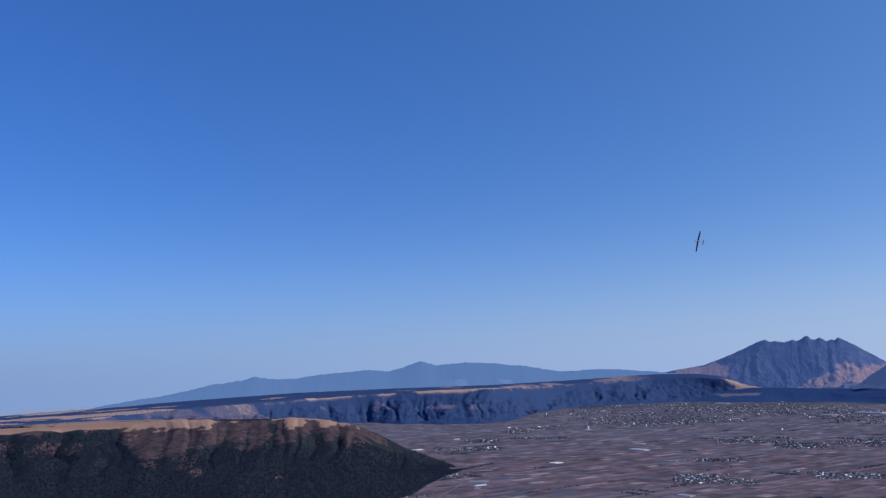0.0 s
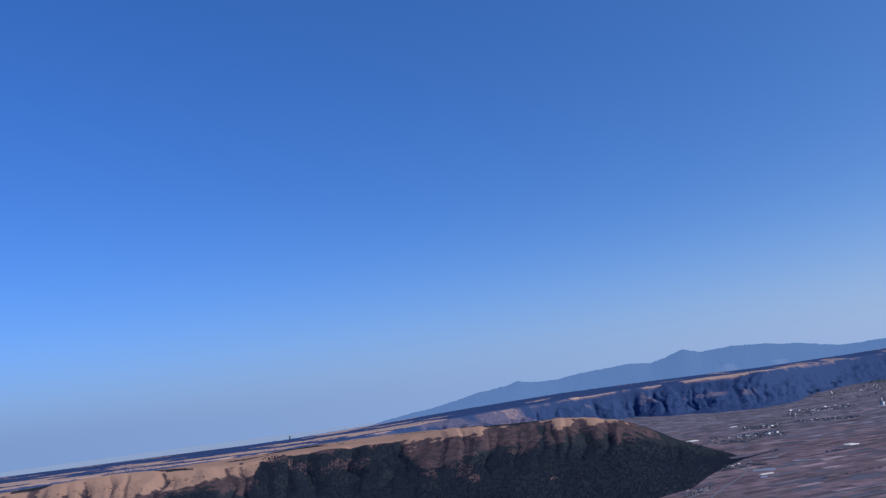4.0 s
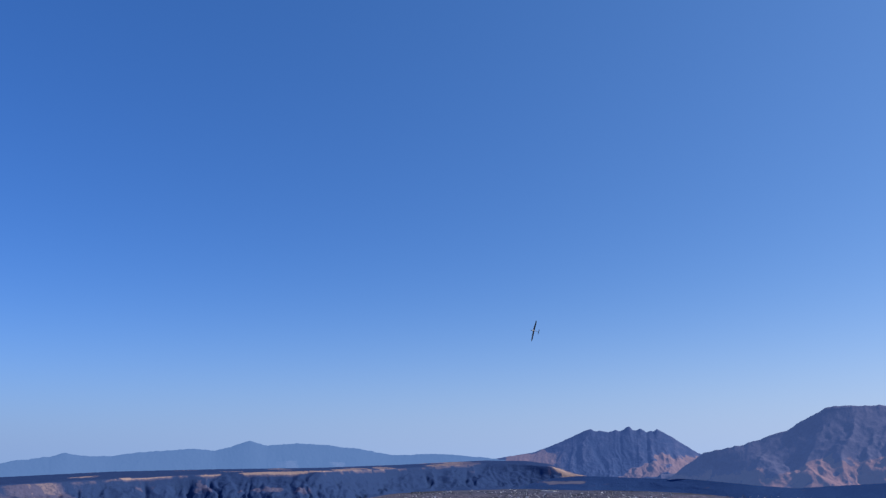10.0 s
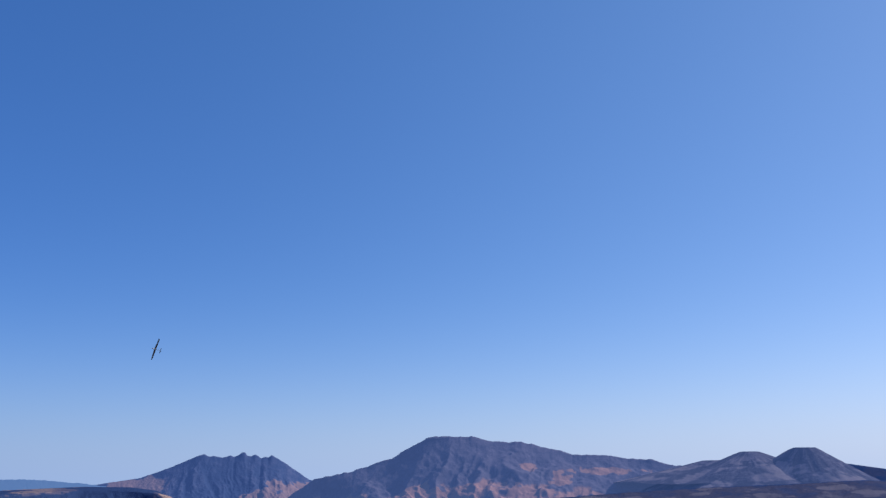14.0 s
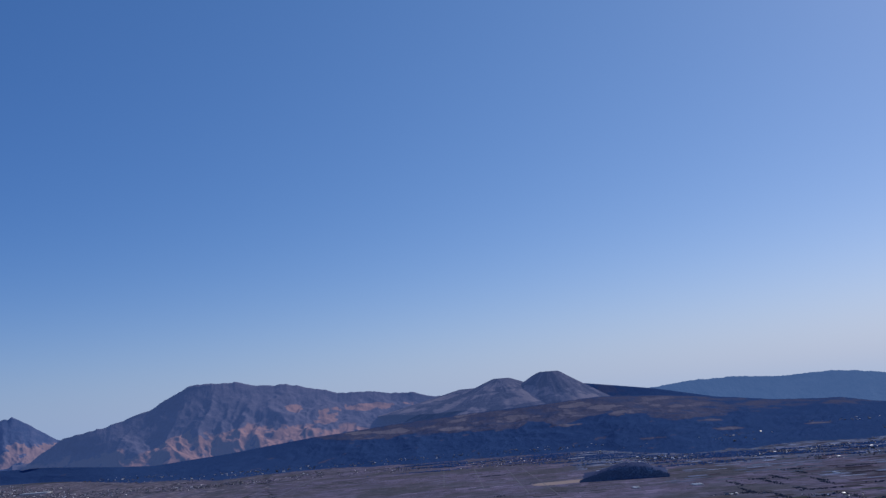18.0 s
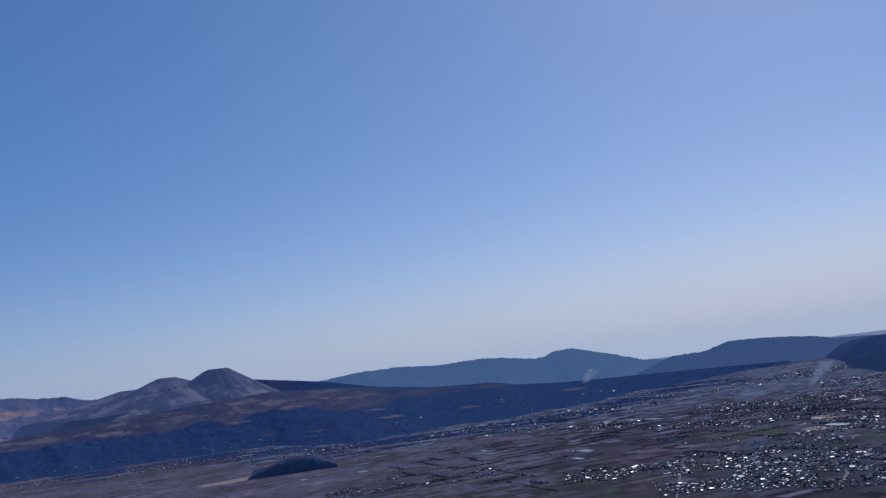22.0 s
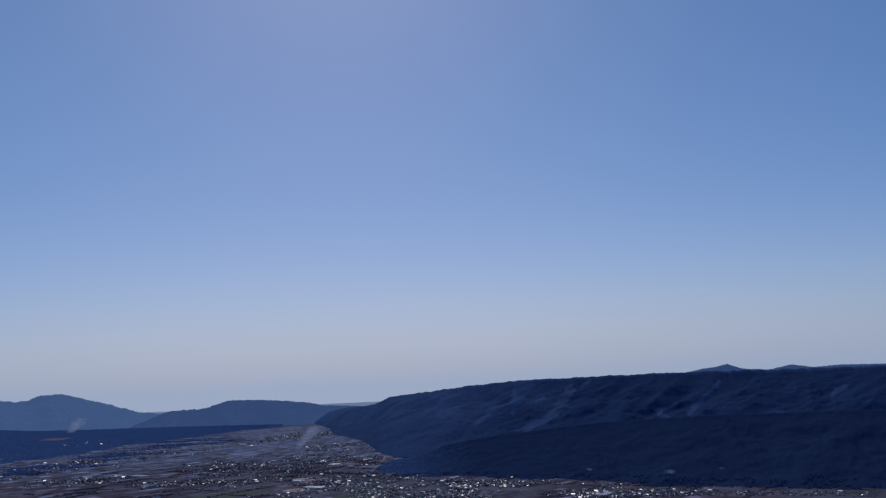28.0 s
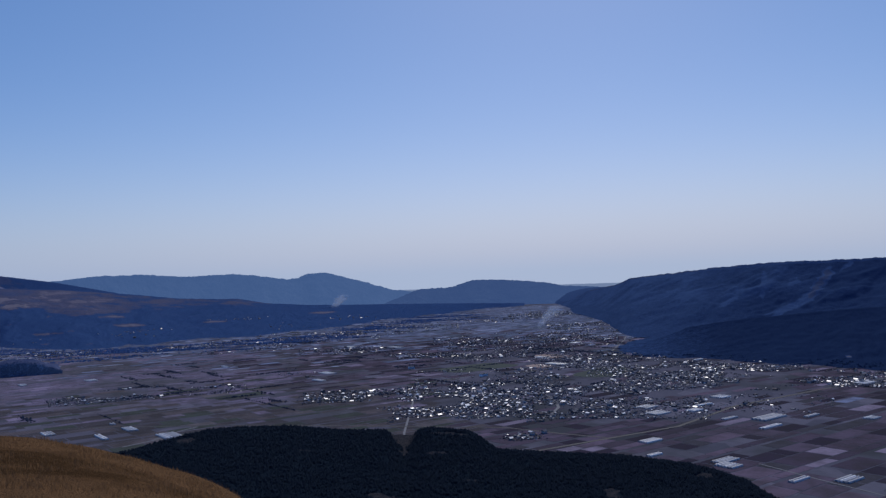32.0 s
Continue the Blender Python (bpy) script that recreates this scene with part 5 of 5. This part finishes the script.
dark_road = Shader("dark_asphalt", 0.9)
dark_road.colour(dark_road.mix(dark_road.noise(0.3, 5), (0.036, 0.036, 0.042), (0.06, 0.06, 0.066)))


def road(points, width, label, paint=road_paint):
    bm = bmesh.new()
    pts = [Vector((x, y, 0.0)) for x, y in points]
    last = None
    for i, q in enumerate(pts):
        d = (pts[min(i + 1, len(pts) - 1)] - pts[max(i - 1, 0)]).normalized()
        n = Vector((-d.y, d.x, 0)) * width / 2
        row = [bm.verts.new(q - n), bm.verts.new(q - n + Vector((0, 0, 0.16))), bm.verts.new(q + n + Vector((0, 0, 0.16))), bm.verts.new(q + n)]
        if last:
            for k in range(3):
                bm.faces.new((last[k], row[k], row[k + 1], last[k + 1]))
        last = row
    return tagged(part("road", bm, paint.mat), label, "road", kind="structure")


road([(560, 26), (650, 30), (739, 32), (797, 31), (859, 30), (916, 29), (969, 28), (1020, 27), (1047, 25), (1062, 19), (1085, 0), (1120, -40)], 2.0, "pale straight road leading from the woods into the town")
road([(560, 60), (646, -77), (720, -203), (812, -285), (896, -406), (962, -513), (1060, -640)], 3.6, "dark embanked road along the edge of the town", dark_road)
road([(-160, 660), (-93, 712), (-9, 801), (28, 851), (117, 929), (216, 995), (420, 1170), (700, 1400)], 3.4, "pale farm road crossing the brown fields")
road([(28, 1250), (20, 1180), (12, 1100), (-4, 1040), (-13, 1001), (-24, 950), (-22, 908), (-10, 880), (3, 866), (16, 824)], 2.6, "pale winding lane past the tip of the spur")
road([(-20, 1010), (-60, 930), (-95, 880), (-130, 845)], 3.2, "pale road along the foot of the wooded spur")
road([(1400, -290), (1478, -315), (1598, -355), (1682, -377)], 2.6, "pale lane along the foot of the caldera wall")
road([(1200, -282), (1158, -277), (1090, -266), (1042, -253), (1000, -225)], 3.0, "pale curving street in the town")
road([(960, -112), (928, -119), (883, -121), (844, -119), (800, -105)], 3.0, "pale street at the edge of the town")
road([(817, 399), (824, 332), (815, 267), (813, 218), (790, 120), (745, -56), (710, -98), (683, -134)], 2.4, "dark road along the edge of the fields", dark_road)
road([(719, 271), (744, 254), (786, 243), (807, 232)], 2.4, "pale lane bending past the greenhouses")
road([(576, -217), (525, -238), (487, -256)], 1.4, "narrow farm track between the fields")
for track in ([(1627, 1207), (1181, 857)], [(1623, 1113), (1342, 898), (1146, 747)], [(1684, 1123), (1321, 834), (1082, 646)], [(1608, 1282), (1247, 997)], [(1608, 1282), (1627, 1207)]):
    road(track, 1.1, "pale farm track between the meadows")
for u in (-900, -640, -380):
    road([(u * UX - v * UY, u * UY + v * UX) for v in range(420, 2400, 220) if math.hypot(u * UX - v * UY, u * UY + v * UX) > 760 and u * UX - v * UY > -60], 2.0, "narrow farm track between the fields")

# bare pale fields, green meadows and small ponds: corner places
bare_soil, fresh = Shader("bare_soil", 1.0, 0, 0.0), Shader("green_meadow", 1.0, 0, 0.0)
bare_soil.colour(bare_soil.mix(bare_soil.noise(0.15, 5), (0.24, 0.19, 0.18), (0.34, 0.27, 0.25)))
fresh.colour(fresh.mix(fresh.noise(0.1, 5), (0.062, 0.074, 0.07), (0.09, 0.1, 0.094)))
pool = Shader("pond_water", 0.5, 0.0, 0.2)
pool.colour(pool.mix(pool.noise(0.2, 4), (0.13, 0.15, 0.2), (0.2, 0.22, 0.27)))


def patch(name, centre, size, turn, paint, label, category):
    """A low slab of land with an uneven edge."""
    r = random.Random(int(centre[0] * 7 + centre[1]))
    bm = bmesh.new()
    edge = []
    for k in range(20):
        a = 2 * math.pi * k / 20
        d = (abs(math.cos(a)) ** 5 + abs(math.sin(a)) ** 5) ** -0.2 * r.uniform(0.92, 1.06)
        edge.append((math.cos(a) * d * size[0] / 2, math.sin(a) * d * size[1] / 2))
    low, top = ([bm.verts.new((x, y, z)) for x, y in edge] for z in (-0.05, 0.12))
    bm.faces.new(top)
    for k in range(20):
        bm.faces.new((low[k], low[(k + 1) % 20], top[(k + 1) % 20], top[k]))
    ob = part(name, bm, paint.mat)
    ob.matrix_world = Matrix.Translation((centre[0], centre[1], 0.0)) @ Matrix.Rotation(turn, 4, "Z")
    return tagged(ob, label, category, kind="structure")


patch("bare_field", (1298, 772), (110, 55), math.atan2(-40, 40), bare_soil, "pale bare field beside the knoll", "field")
patch("bare_field", (1351, -182), (46, 60), AXIS, bare_soil, "pale bare field among the villages", "field")
patch("bare_field", (1218, -146), (34, 40), AXIS, bare_soil, "pale bare field at the edge of the town", "field")
patch("meadow", (1226, -56), (120, 70), AXIS, fresh, "dull green meadow at the edge of the town", "meadow")
patch("meadow", (1118, -220), (110, 60), AXIS + 0.3, fresh, "dull green meadow below the caldera wall", "meadow")
for x, y, wide, deep in ((54, 1271, 22, 9), (39, 1143, 27, 22), (35, 1075, 8, 18), (97, 1207, 40, 8), (-2, 766, 20, 6)):
    patch("pond", (x, y), (wide, deep), -0.1, pool, "small pale pond beside the winding stream", "pond")

# greenhouses: place and length
plastic = Shader("greenhouse_film", 0.45, 0.0, 0.3)
film_tone = plastic.ramp(plastic.node("ShaderNodeObjectInfo").outputs["Random"], [(0.0, (0.36, 0.345, 0.35)), (0.5, (0.56, 0.54, 0.54)), (1.0, (0.85, 0.82, 0.8))])
plastic.colour(plastic.mix(plastic.noise(0.6, 4), film_tone, plastic.mix(0.35, film_tone, (0.16, 0.16, 0.17))))
GREENHOUSES = [(1363, 344, 27), (1137, 162, 25), (1580, -259, 22), (614, -155, 15), (588, -198, 23), (744, -291, 38), (703, -276, 30), (664, -165, 21), (788, -204, 22), (826, -259, 26), (796, -241, 17),
               (871, -291, 19), (529, -224, 21), (525, -254, 21), (933, -474, 28), (1222, -378, 22), (1230, -173, 38), (1611, 81, 43), (768, 308, 32), (806, 296, 26), (764, 245, 30), (1662, 173, 34),
               (1334, -165, 27), (573, -195, 14), (341, 1325, 29), (338, 1529, 42), (168, 1346, 18), (1128, 3500, 70), (367, 1659, 30), (-59, 1655, 18), (1232, 2492, 90), (1100, 2462, 45)]
GREENHOUSES += [(344, 2111, 14), (19, 1909, 18), (262, 961, 20), (803, 2395, 34), (39, 1097, 20), (1809, 1036, 42), (2139, 1559, 21), (908, -537, 25), (788, -506, 19), (744, -614, 22), (746, -330, 22), (725, -373, 16), (974, 622, 38), (948, 579, 22), (924, 665, 44), (825, -203, 19), (748, -257, 22), (796, 369, 24), (1219, 161, 30), (839, 325, 9), (1205, 593, 26), (1236, 509, 24), (1636, -333, 28)]


def greenhouse(count):
    base = new("greenhouse")
    for i in range(count):
        bm = bmesh.new()
        ring = [[bm.verts.new((x, (i - (count - 1) / 2) * 2.5 + 1.1 * math.cos(a), 1.25 * math.sin(a))) for a in [math.pi * k / 8 for k in range(9)]] for x in (-0.5, 0.5)]
        for k in range(8):
            bm.faces.new((ring[0][k], ring[0][k + 1], ring[1][k + 1], ring[1][k]))
        bm.faces.new(ring[0][::-1])
        bm.faces.new(ring[1])
        part("tunnel", bm, plastic.mat, base)
    return tagged(base, "row of white plastic greenhouse tunnels on the fields", "greenhouse", "greenhouses")


makers = {n: None for n in (2, 4, 6)}
for i, (x, y, size) in enumerate(GREENHOUSES):
    n = (2, 4, 6)[i % 3] if size < 34 else 4
    m = Matrix.LocRotScale((x, y, 0.1), Euler((0, 0, AXIS + (math.pi / 2 if (abs(x * UX + y * UY) < abs(y * UX - x * UY)) == (y < 600) else 0))), None)
    ob = makers[n]
    if ob is None:
        ob = makers[n] = greenhouse(n)
        ob.matrix_world = m
    else:
        ob = copy_thing(ob, m)
    ob.scale = (size * 0.9, max(1.0, size / 26), max(1.0, size / 30))

# larger blocks in the eastern town: place, turn, length, storeys
block_wall = Shader("block_plaster", 0.8)
block_wall.colour(block_wall.mix(block_wall.noise(0.5, 4), (0.66, 0.68, 0.72), (0.8, 0.82, 0.86)))
block_glass = Shader("block_windows", 0.25, 0.0, 0.5)
block_glass.colour((0.05, 0.06, 0.08))


def block(at, turn, long_, storeys):
    base = new("apartment_block")
    base.matrix_world = Matrix.LocRotScale((*at, 0.0), Euler((0, 0, turn)), None)
    bm = bmesh.new()
    box(bm, -long_ / 2, -2.2, 0, long_ / 2, 2.2, 1.1 * storeys)
    part("wall", bm, block_wall.mat, base)
    bm = bmesh.new()
    box(bm, -long_ / 2 - 0.15, -2.35, 1.1 * storeys + 0.004, long_ / 2 + 0.15, 2.35, 1.1 * storeys + 0.25)
    box(bm, -0.8, -0.8, 1.1 * storeys + 0.25, 0.8, 0.8, 1.1 * storeys + 1.0)
    part("roof", bm, roof_paint.mat, base)
    for k in range(storeys):
        for sgn in (-1, 1):
            for i in range(int(long_ / 1.5)):
                bm = bmesh.new()
                c = -long_ / 2 + 0.9 + i * 1.5
                box(bm, c - 0.45, sgn * 2.2 - 0.02, 0.35 + 1.1 * k, c + 0.45, sgn * 2.2 + 0.02, 0.95 + 1.1 * k)
                part("window", bm, block_glass.mat, base)
    return tagged(base, "pale flat-roofed block standing among the town's houses", "building", "apartment blocks")


for x, y, long_, storeys in ((351, 2158, 9, 6), (491, 2272, 9, 5), (507, 2199, 7, 4), (745, 1922, 10, 4), (88, 1667, 9, 3), (74, 1649, 6, 3), (1120, -60, 12, 3), (1240, 40, 9, 3)):
    block((x, y), AXIS, long_, storeys)

# lookout tower on the plateau
steel = Shader("dark_steel", 0.6, 0.3)
steel.colour((0.05, 0.055, 0.06))
tower = new("lookout_tower")
d = 3290
tower.location = (-math.sin(radians(28.2)) * d, math.cos(radians(28.2)) * d, EYE + d * math.tan(radians(-1.62)))
bm = bmesh.new()
bmesh.ops.create_cone(bm, cap_ends=True, segments=8, radius1=3.2, radius2=2.0, depth=12, matrix=Matrix.Translation((0, 0, 4)))
part("shaft", bm, steel.mat, tower)
bm = bmesh.new()
bmesh.ops.create_cone(bm, cap_ends=True, segments=8, radius1=2.6, radius2=3.8, depth=3.5, matrix=Matrix.Translation((0, 0, 11.5)))
part("cabin", bm, steel.mat, tower)
tagged(tower, "small dark lookout tower on the far plateau", "tower")

# model glider in a steep bank
shell = Shader("backlit_glider_shell", 0.35, 0.0, 0.4)
# wings painted dark to hold the shade of their back-lit side
shell.colour(shell.mix(shell.noise(3.0, 3), (0.022, 0.024, 0.034), (0.045, 0.048, 0.062)))
pale = Shader("glider_fuselage", 0.35, 0.0, 0.4)
pale.colour(pale.mix(pale.noise(4.0, 3), (0.2, 0.205, 0.225), (0.27, 0.275, 0.3)))
glider = new("model_glider")


def foil(bm, sections):
    """A lofted wing: (span, leading edge, chord, thickness, height) at each section."""
    rings = []
    for sp, le, ch, tk, h in sections:
        prof = [(0, 0), (0.12, 0.55), (0.35, 0.75), (0.7, 0.4), (1, 0.04), (0.7, -0.1), (0.35, -0.25), (0.12, -0.25)]
        rings.append([bm.verts.new((sp, le - c * ch, h + t * tk)) for c, t in prof])
    for a, b in zip(rings, rings[1:]):
        for k in range(8):
            bm.faces.new((a[k], a[(k + 1) % 8], b[(k + 1) % 8], b[k]))
    bm.faces.new(rings[0])
    bm.faces.new(rings[-1][::-1])


for sgn in (-1, 1):
    bm = bmesh.new()
    foil(bm, [(sgn * s_, 0.09 - 0.03 * s_, c, 0.035, 0.05 * s_ + 0.05 * max(0, s_ - 1) ** 2) for s_, c in ((0.04, 0.36), (0.6, 0.34), (1.2, 0.28), (1.65, 0.18), (1.75, 0.08))])
    bmesh.ops.recalc_face_normals(bm, faces=bm.faces)
    wing = part("wing", bm, shell.mat, glider)
    bm = bmesh.new()
    foil(bm, [(sgn * s_, -0.135 - 0.03 * s_ + 0.02 * (s_ - 1), 0.055, 0.012, 0.052 * s_ + 0.05 * max(0, s_ - 1) ** 2) for s_ in (0.95, 1.2, 1.5)])
    bmesh.ops.recalc_face_normals(bm, faces=bm.faces)
    part("aileron", bm, shell.mat, wing)
bm = bmesh.new()
hull = [(0.55, 0.01), (0.5, 0.05), (0.3, 0.075), (0.0, 0.07), (-0.3, 0.045), (-0.8, 0.025), (-1.25, 0.018)]
rings = [[bm.verts.new((r * math.cos(a), y, r * 1.2 * math.sin(a) - 0.02)) for a in [math.pi * k / 5 for k in range(10)]] for y, r in hull]
for a, b in zip(rings, rings[1:]):
    for k in range(10):
        bm.faces.new((a[k], a[(k + 1) % 10], b[(k + 1) % 10], b[k]))
bm.faces.new(rings[0][::-1])
bm.faces.new(rings[-1])
fuselage = part("fuselage", bm, pale.mat, glider, "pale slender fuselage", True)
bm = bmesh.new()
bmesh.ops.create_uvsphere(bm, u_segments=12, v_segments=8, radius=1.0, matrix=Matrix.Translation((0, 0.26, 0.03)) @ Matrix.Diagonal((0.05, 0.17, 0.055, 1)))
part("canopy", bm, block_glass.mat, fuselage, "dark glossy canopy", True)
bm = bmesh.new()
foil(bm, [(s_, -1.1 - 0.02 * abs(s_), 0.16 - 0.12 * abs(s_), 0.015, 0.02) for s_ in (-0.42, -0.2, 0, 0.2, 0.42)])
bmesh.ops.recalc_face_normals(bm, faces=bm.faces)
part("tailplane", bm, shell.mat, glider)
bm = bmesh.new()
foil(bm, [(s_, -1.08 - 0.2 * s_, 0.2 - 0.2 * s_, 0.014, 0) for s_ in (0.0, 0.2, 0.38)])
bmesh.ops.rotate(bm, verts=bm.verts, matrix=Matrix.Rotation(-math.pi / 2, 3, "Y"))
bmesh.ops.recalc_face_normals(bm, faces=bm.faces)
part("fin", bm, shell.mat, glider)
away = 140.0
gb, ge = radians(-17.08), radians(8.38)
spot = Vector((-math.sin(gb) * math.cos(ge), math.cos(gb) * math.cos(ge), math.sin(ge)))
right = Vector((math.cos(gb), math.sin(gb), 0))
upv = right.cross(spot).normalized()
span = (right * 0.26 + upv * 0.966).normalized()
tail = (right * 0.78 + upv * 0.05 + spot * 0.62)
tail = (tail - span * tail.dot(span)).normalized()
nose = -tail
glider.matrix_world = Matrix.Translation(Vector((0, 0, EYE)) + spot * away) @ Matrix((span, nose, span.cross(nose))).transposed().to_4x4()
tagged(glider, "model glider with long slim wings, dark as if back-lit, in a steep bank", "glider")


# smoke of two field fires
def smoke(b, el0, height, drift, width, label):
    s = Shader("smoke", 1.0)
    s.colour((0.8, 0.82, 0.85))
    dens = s.math("MULTIPLY", s.ramp(s.noise(0.06, 5, 0.65, warp=1.2), [(0.3, (0, 0, 0)), (0.9, (1, 1, 1))]), 0.38, True)
    s.set("Alpha", dens)
    at = floor_at(b, el0)
    side = Vector((math.cos(radians(b)), math.sin(radians(b)), 0))
    bm = bmesh.new()
    for i in range(14):
        t = i / 13
        c = Vector((0, 0, 0.5 + height * t)) + side * drift * t ** 1.5
        m = Matrix.Translation(c) @ Matrix.Rotation(i * 1.3, 4, "Z") @ Matrix.Diagonal((width * (0.25 + t), width * (0.25 + t) * 0.8, height * 0.09 * (0.7 + t), 1))
        bmesh.ops.create_icosphere(bm, subdivisions=2, radius=1.0, matrix=m)
    ob = part("smoke_plume", bm, s.mat, None, "", True)
    ob.location = at
    ob.visible_shadow = False
    return tagged(ob, label, "smoke", "smoke plumes", kind="stuff")


smoke(-82.9, -2.35, 62, 44, 24, "thin white smoke drifting up from a far field fire")
smoke(-96.9, -3.95, 46, 40, 17, "thin white smoke drifting up from a field fire by the town")

# dry grass on the near brow
straw = Shader("dry_grass", 0.8, 0, 0.15)
straw.colour(straw.mix(straw.node("ShaderNodeNewGeometry").outputs["Random Per Island"], (0.122, 0.066, 0.033), (0.18, 0.103, 0.053)))
thin, both = straw.t.nodes.new("ShaderNodeBsdfTranslucent"), straw.t.nodes.new("ShaderNodeMixShader")
thin.inputs["Color"].default_value = (0.172, 0.1, 0.052, 1)
both.inputs[0].default_value = 0.5
for link in ((straw.b.outputs[0], both.inputs[1]), (thin.outputs[0], both.inputs[2]), (both.outputs[0], straw.t.nodes["Material Output"].inputs[0])):
    straw.t.links.new(*link)
p = on_land("grass_hill", 420000, 0.25, 0.84, lambda b, u, p, rng: (b < -46) & (b > -84) & (np.hypot(p[:, 0], p[:, 1]) > 30) & (np.hypot(p[:, 0], p[:, 1]) < 72), 10)
n = len(p)
tuft = fbm(p[:, 0] / 1.6, p[:, 1] / 1.6, 3, 151)
tall = RNG.uniform(0.08, 0.22, n) * (0.5 + 1.2 * step(0.3, 0.7, tuft))
a, lean = RNG.uniform(0, 2 * math.pi, n), RNG.normal(0.25, 0.25, n)
w = 0.012 + 0.012 * RNG.random(n)
blade = np.zeros((n, 5, 3))
for k, (sd, t) in enumerate(((-1, 0), (1, 0), (-0.8, 0.55), (0.8, 0.55), (0, 1.0))):
    blade[:, k, 0] = p[:, 0] + np.cos(a) * sd * w + lean * tall * t * t + RNG.normal(0, 0.004, n)
    blade[:, k, 1] = p[:, 1] + np.sin(a) * sd * w + 0.3 * lean * tall * t * t
    blade[:, k, 2] = p[:, 2] - 0.05 + tall * t
ob = joined("dry_grass", blade, [(0, 1, 3), (0, 3, 2), (2, 3, 4)], straw.mat)
tagged(ob, "tall dry golden pampas grass on the brow of the hill", "grass", kind="stuff")
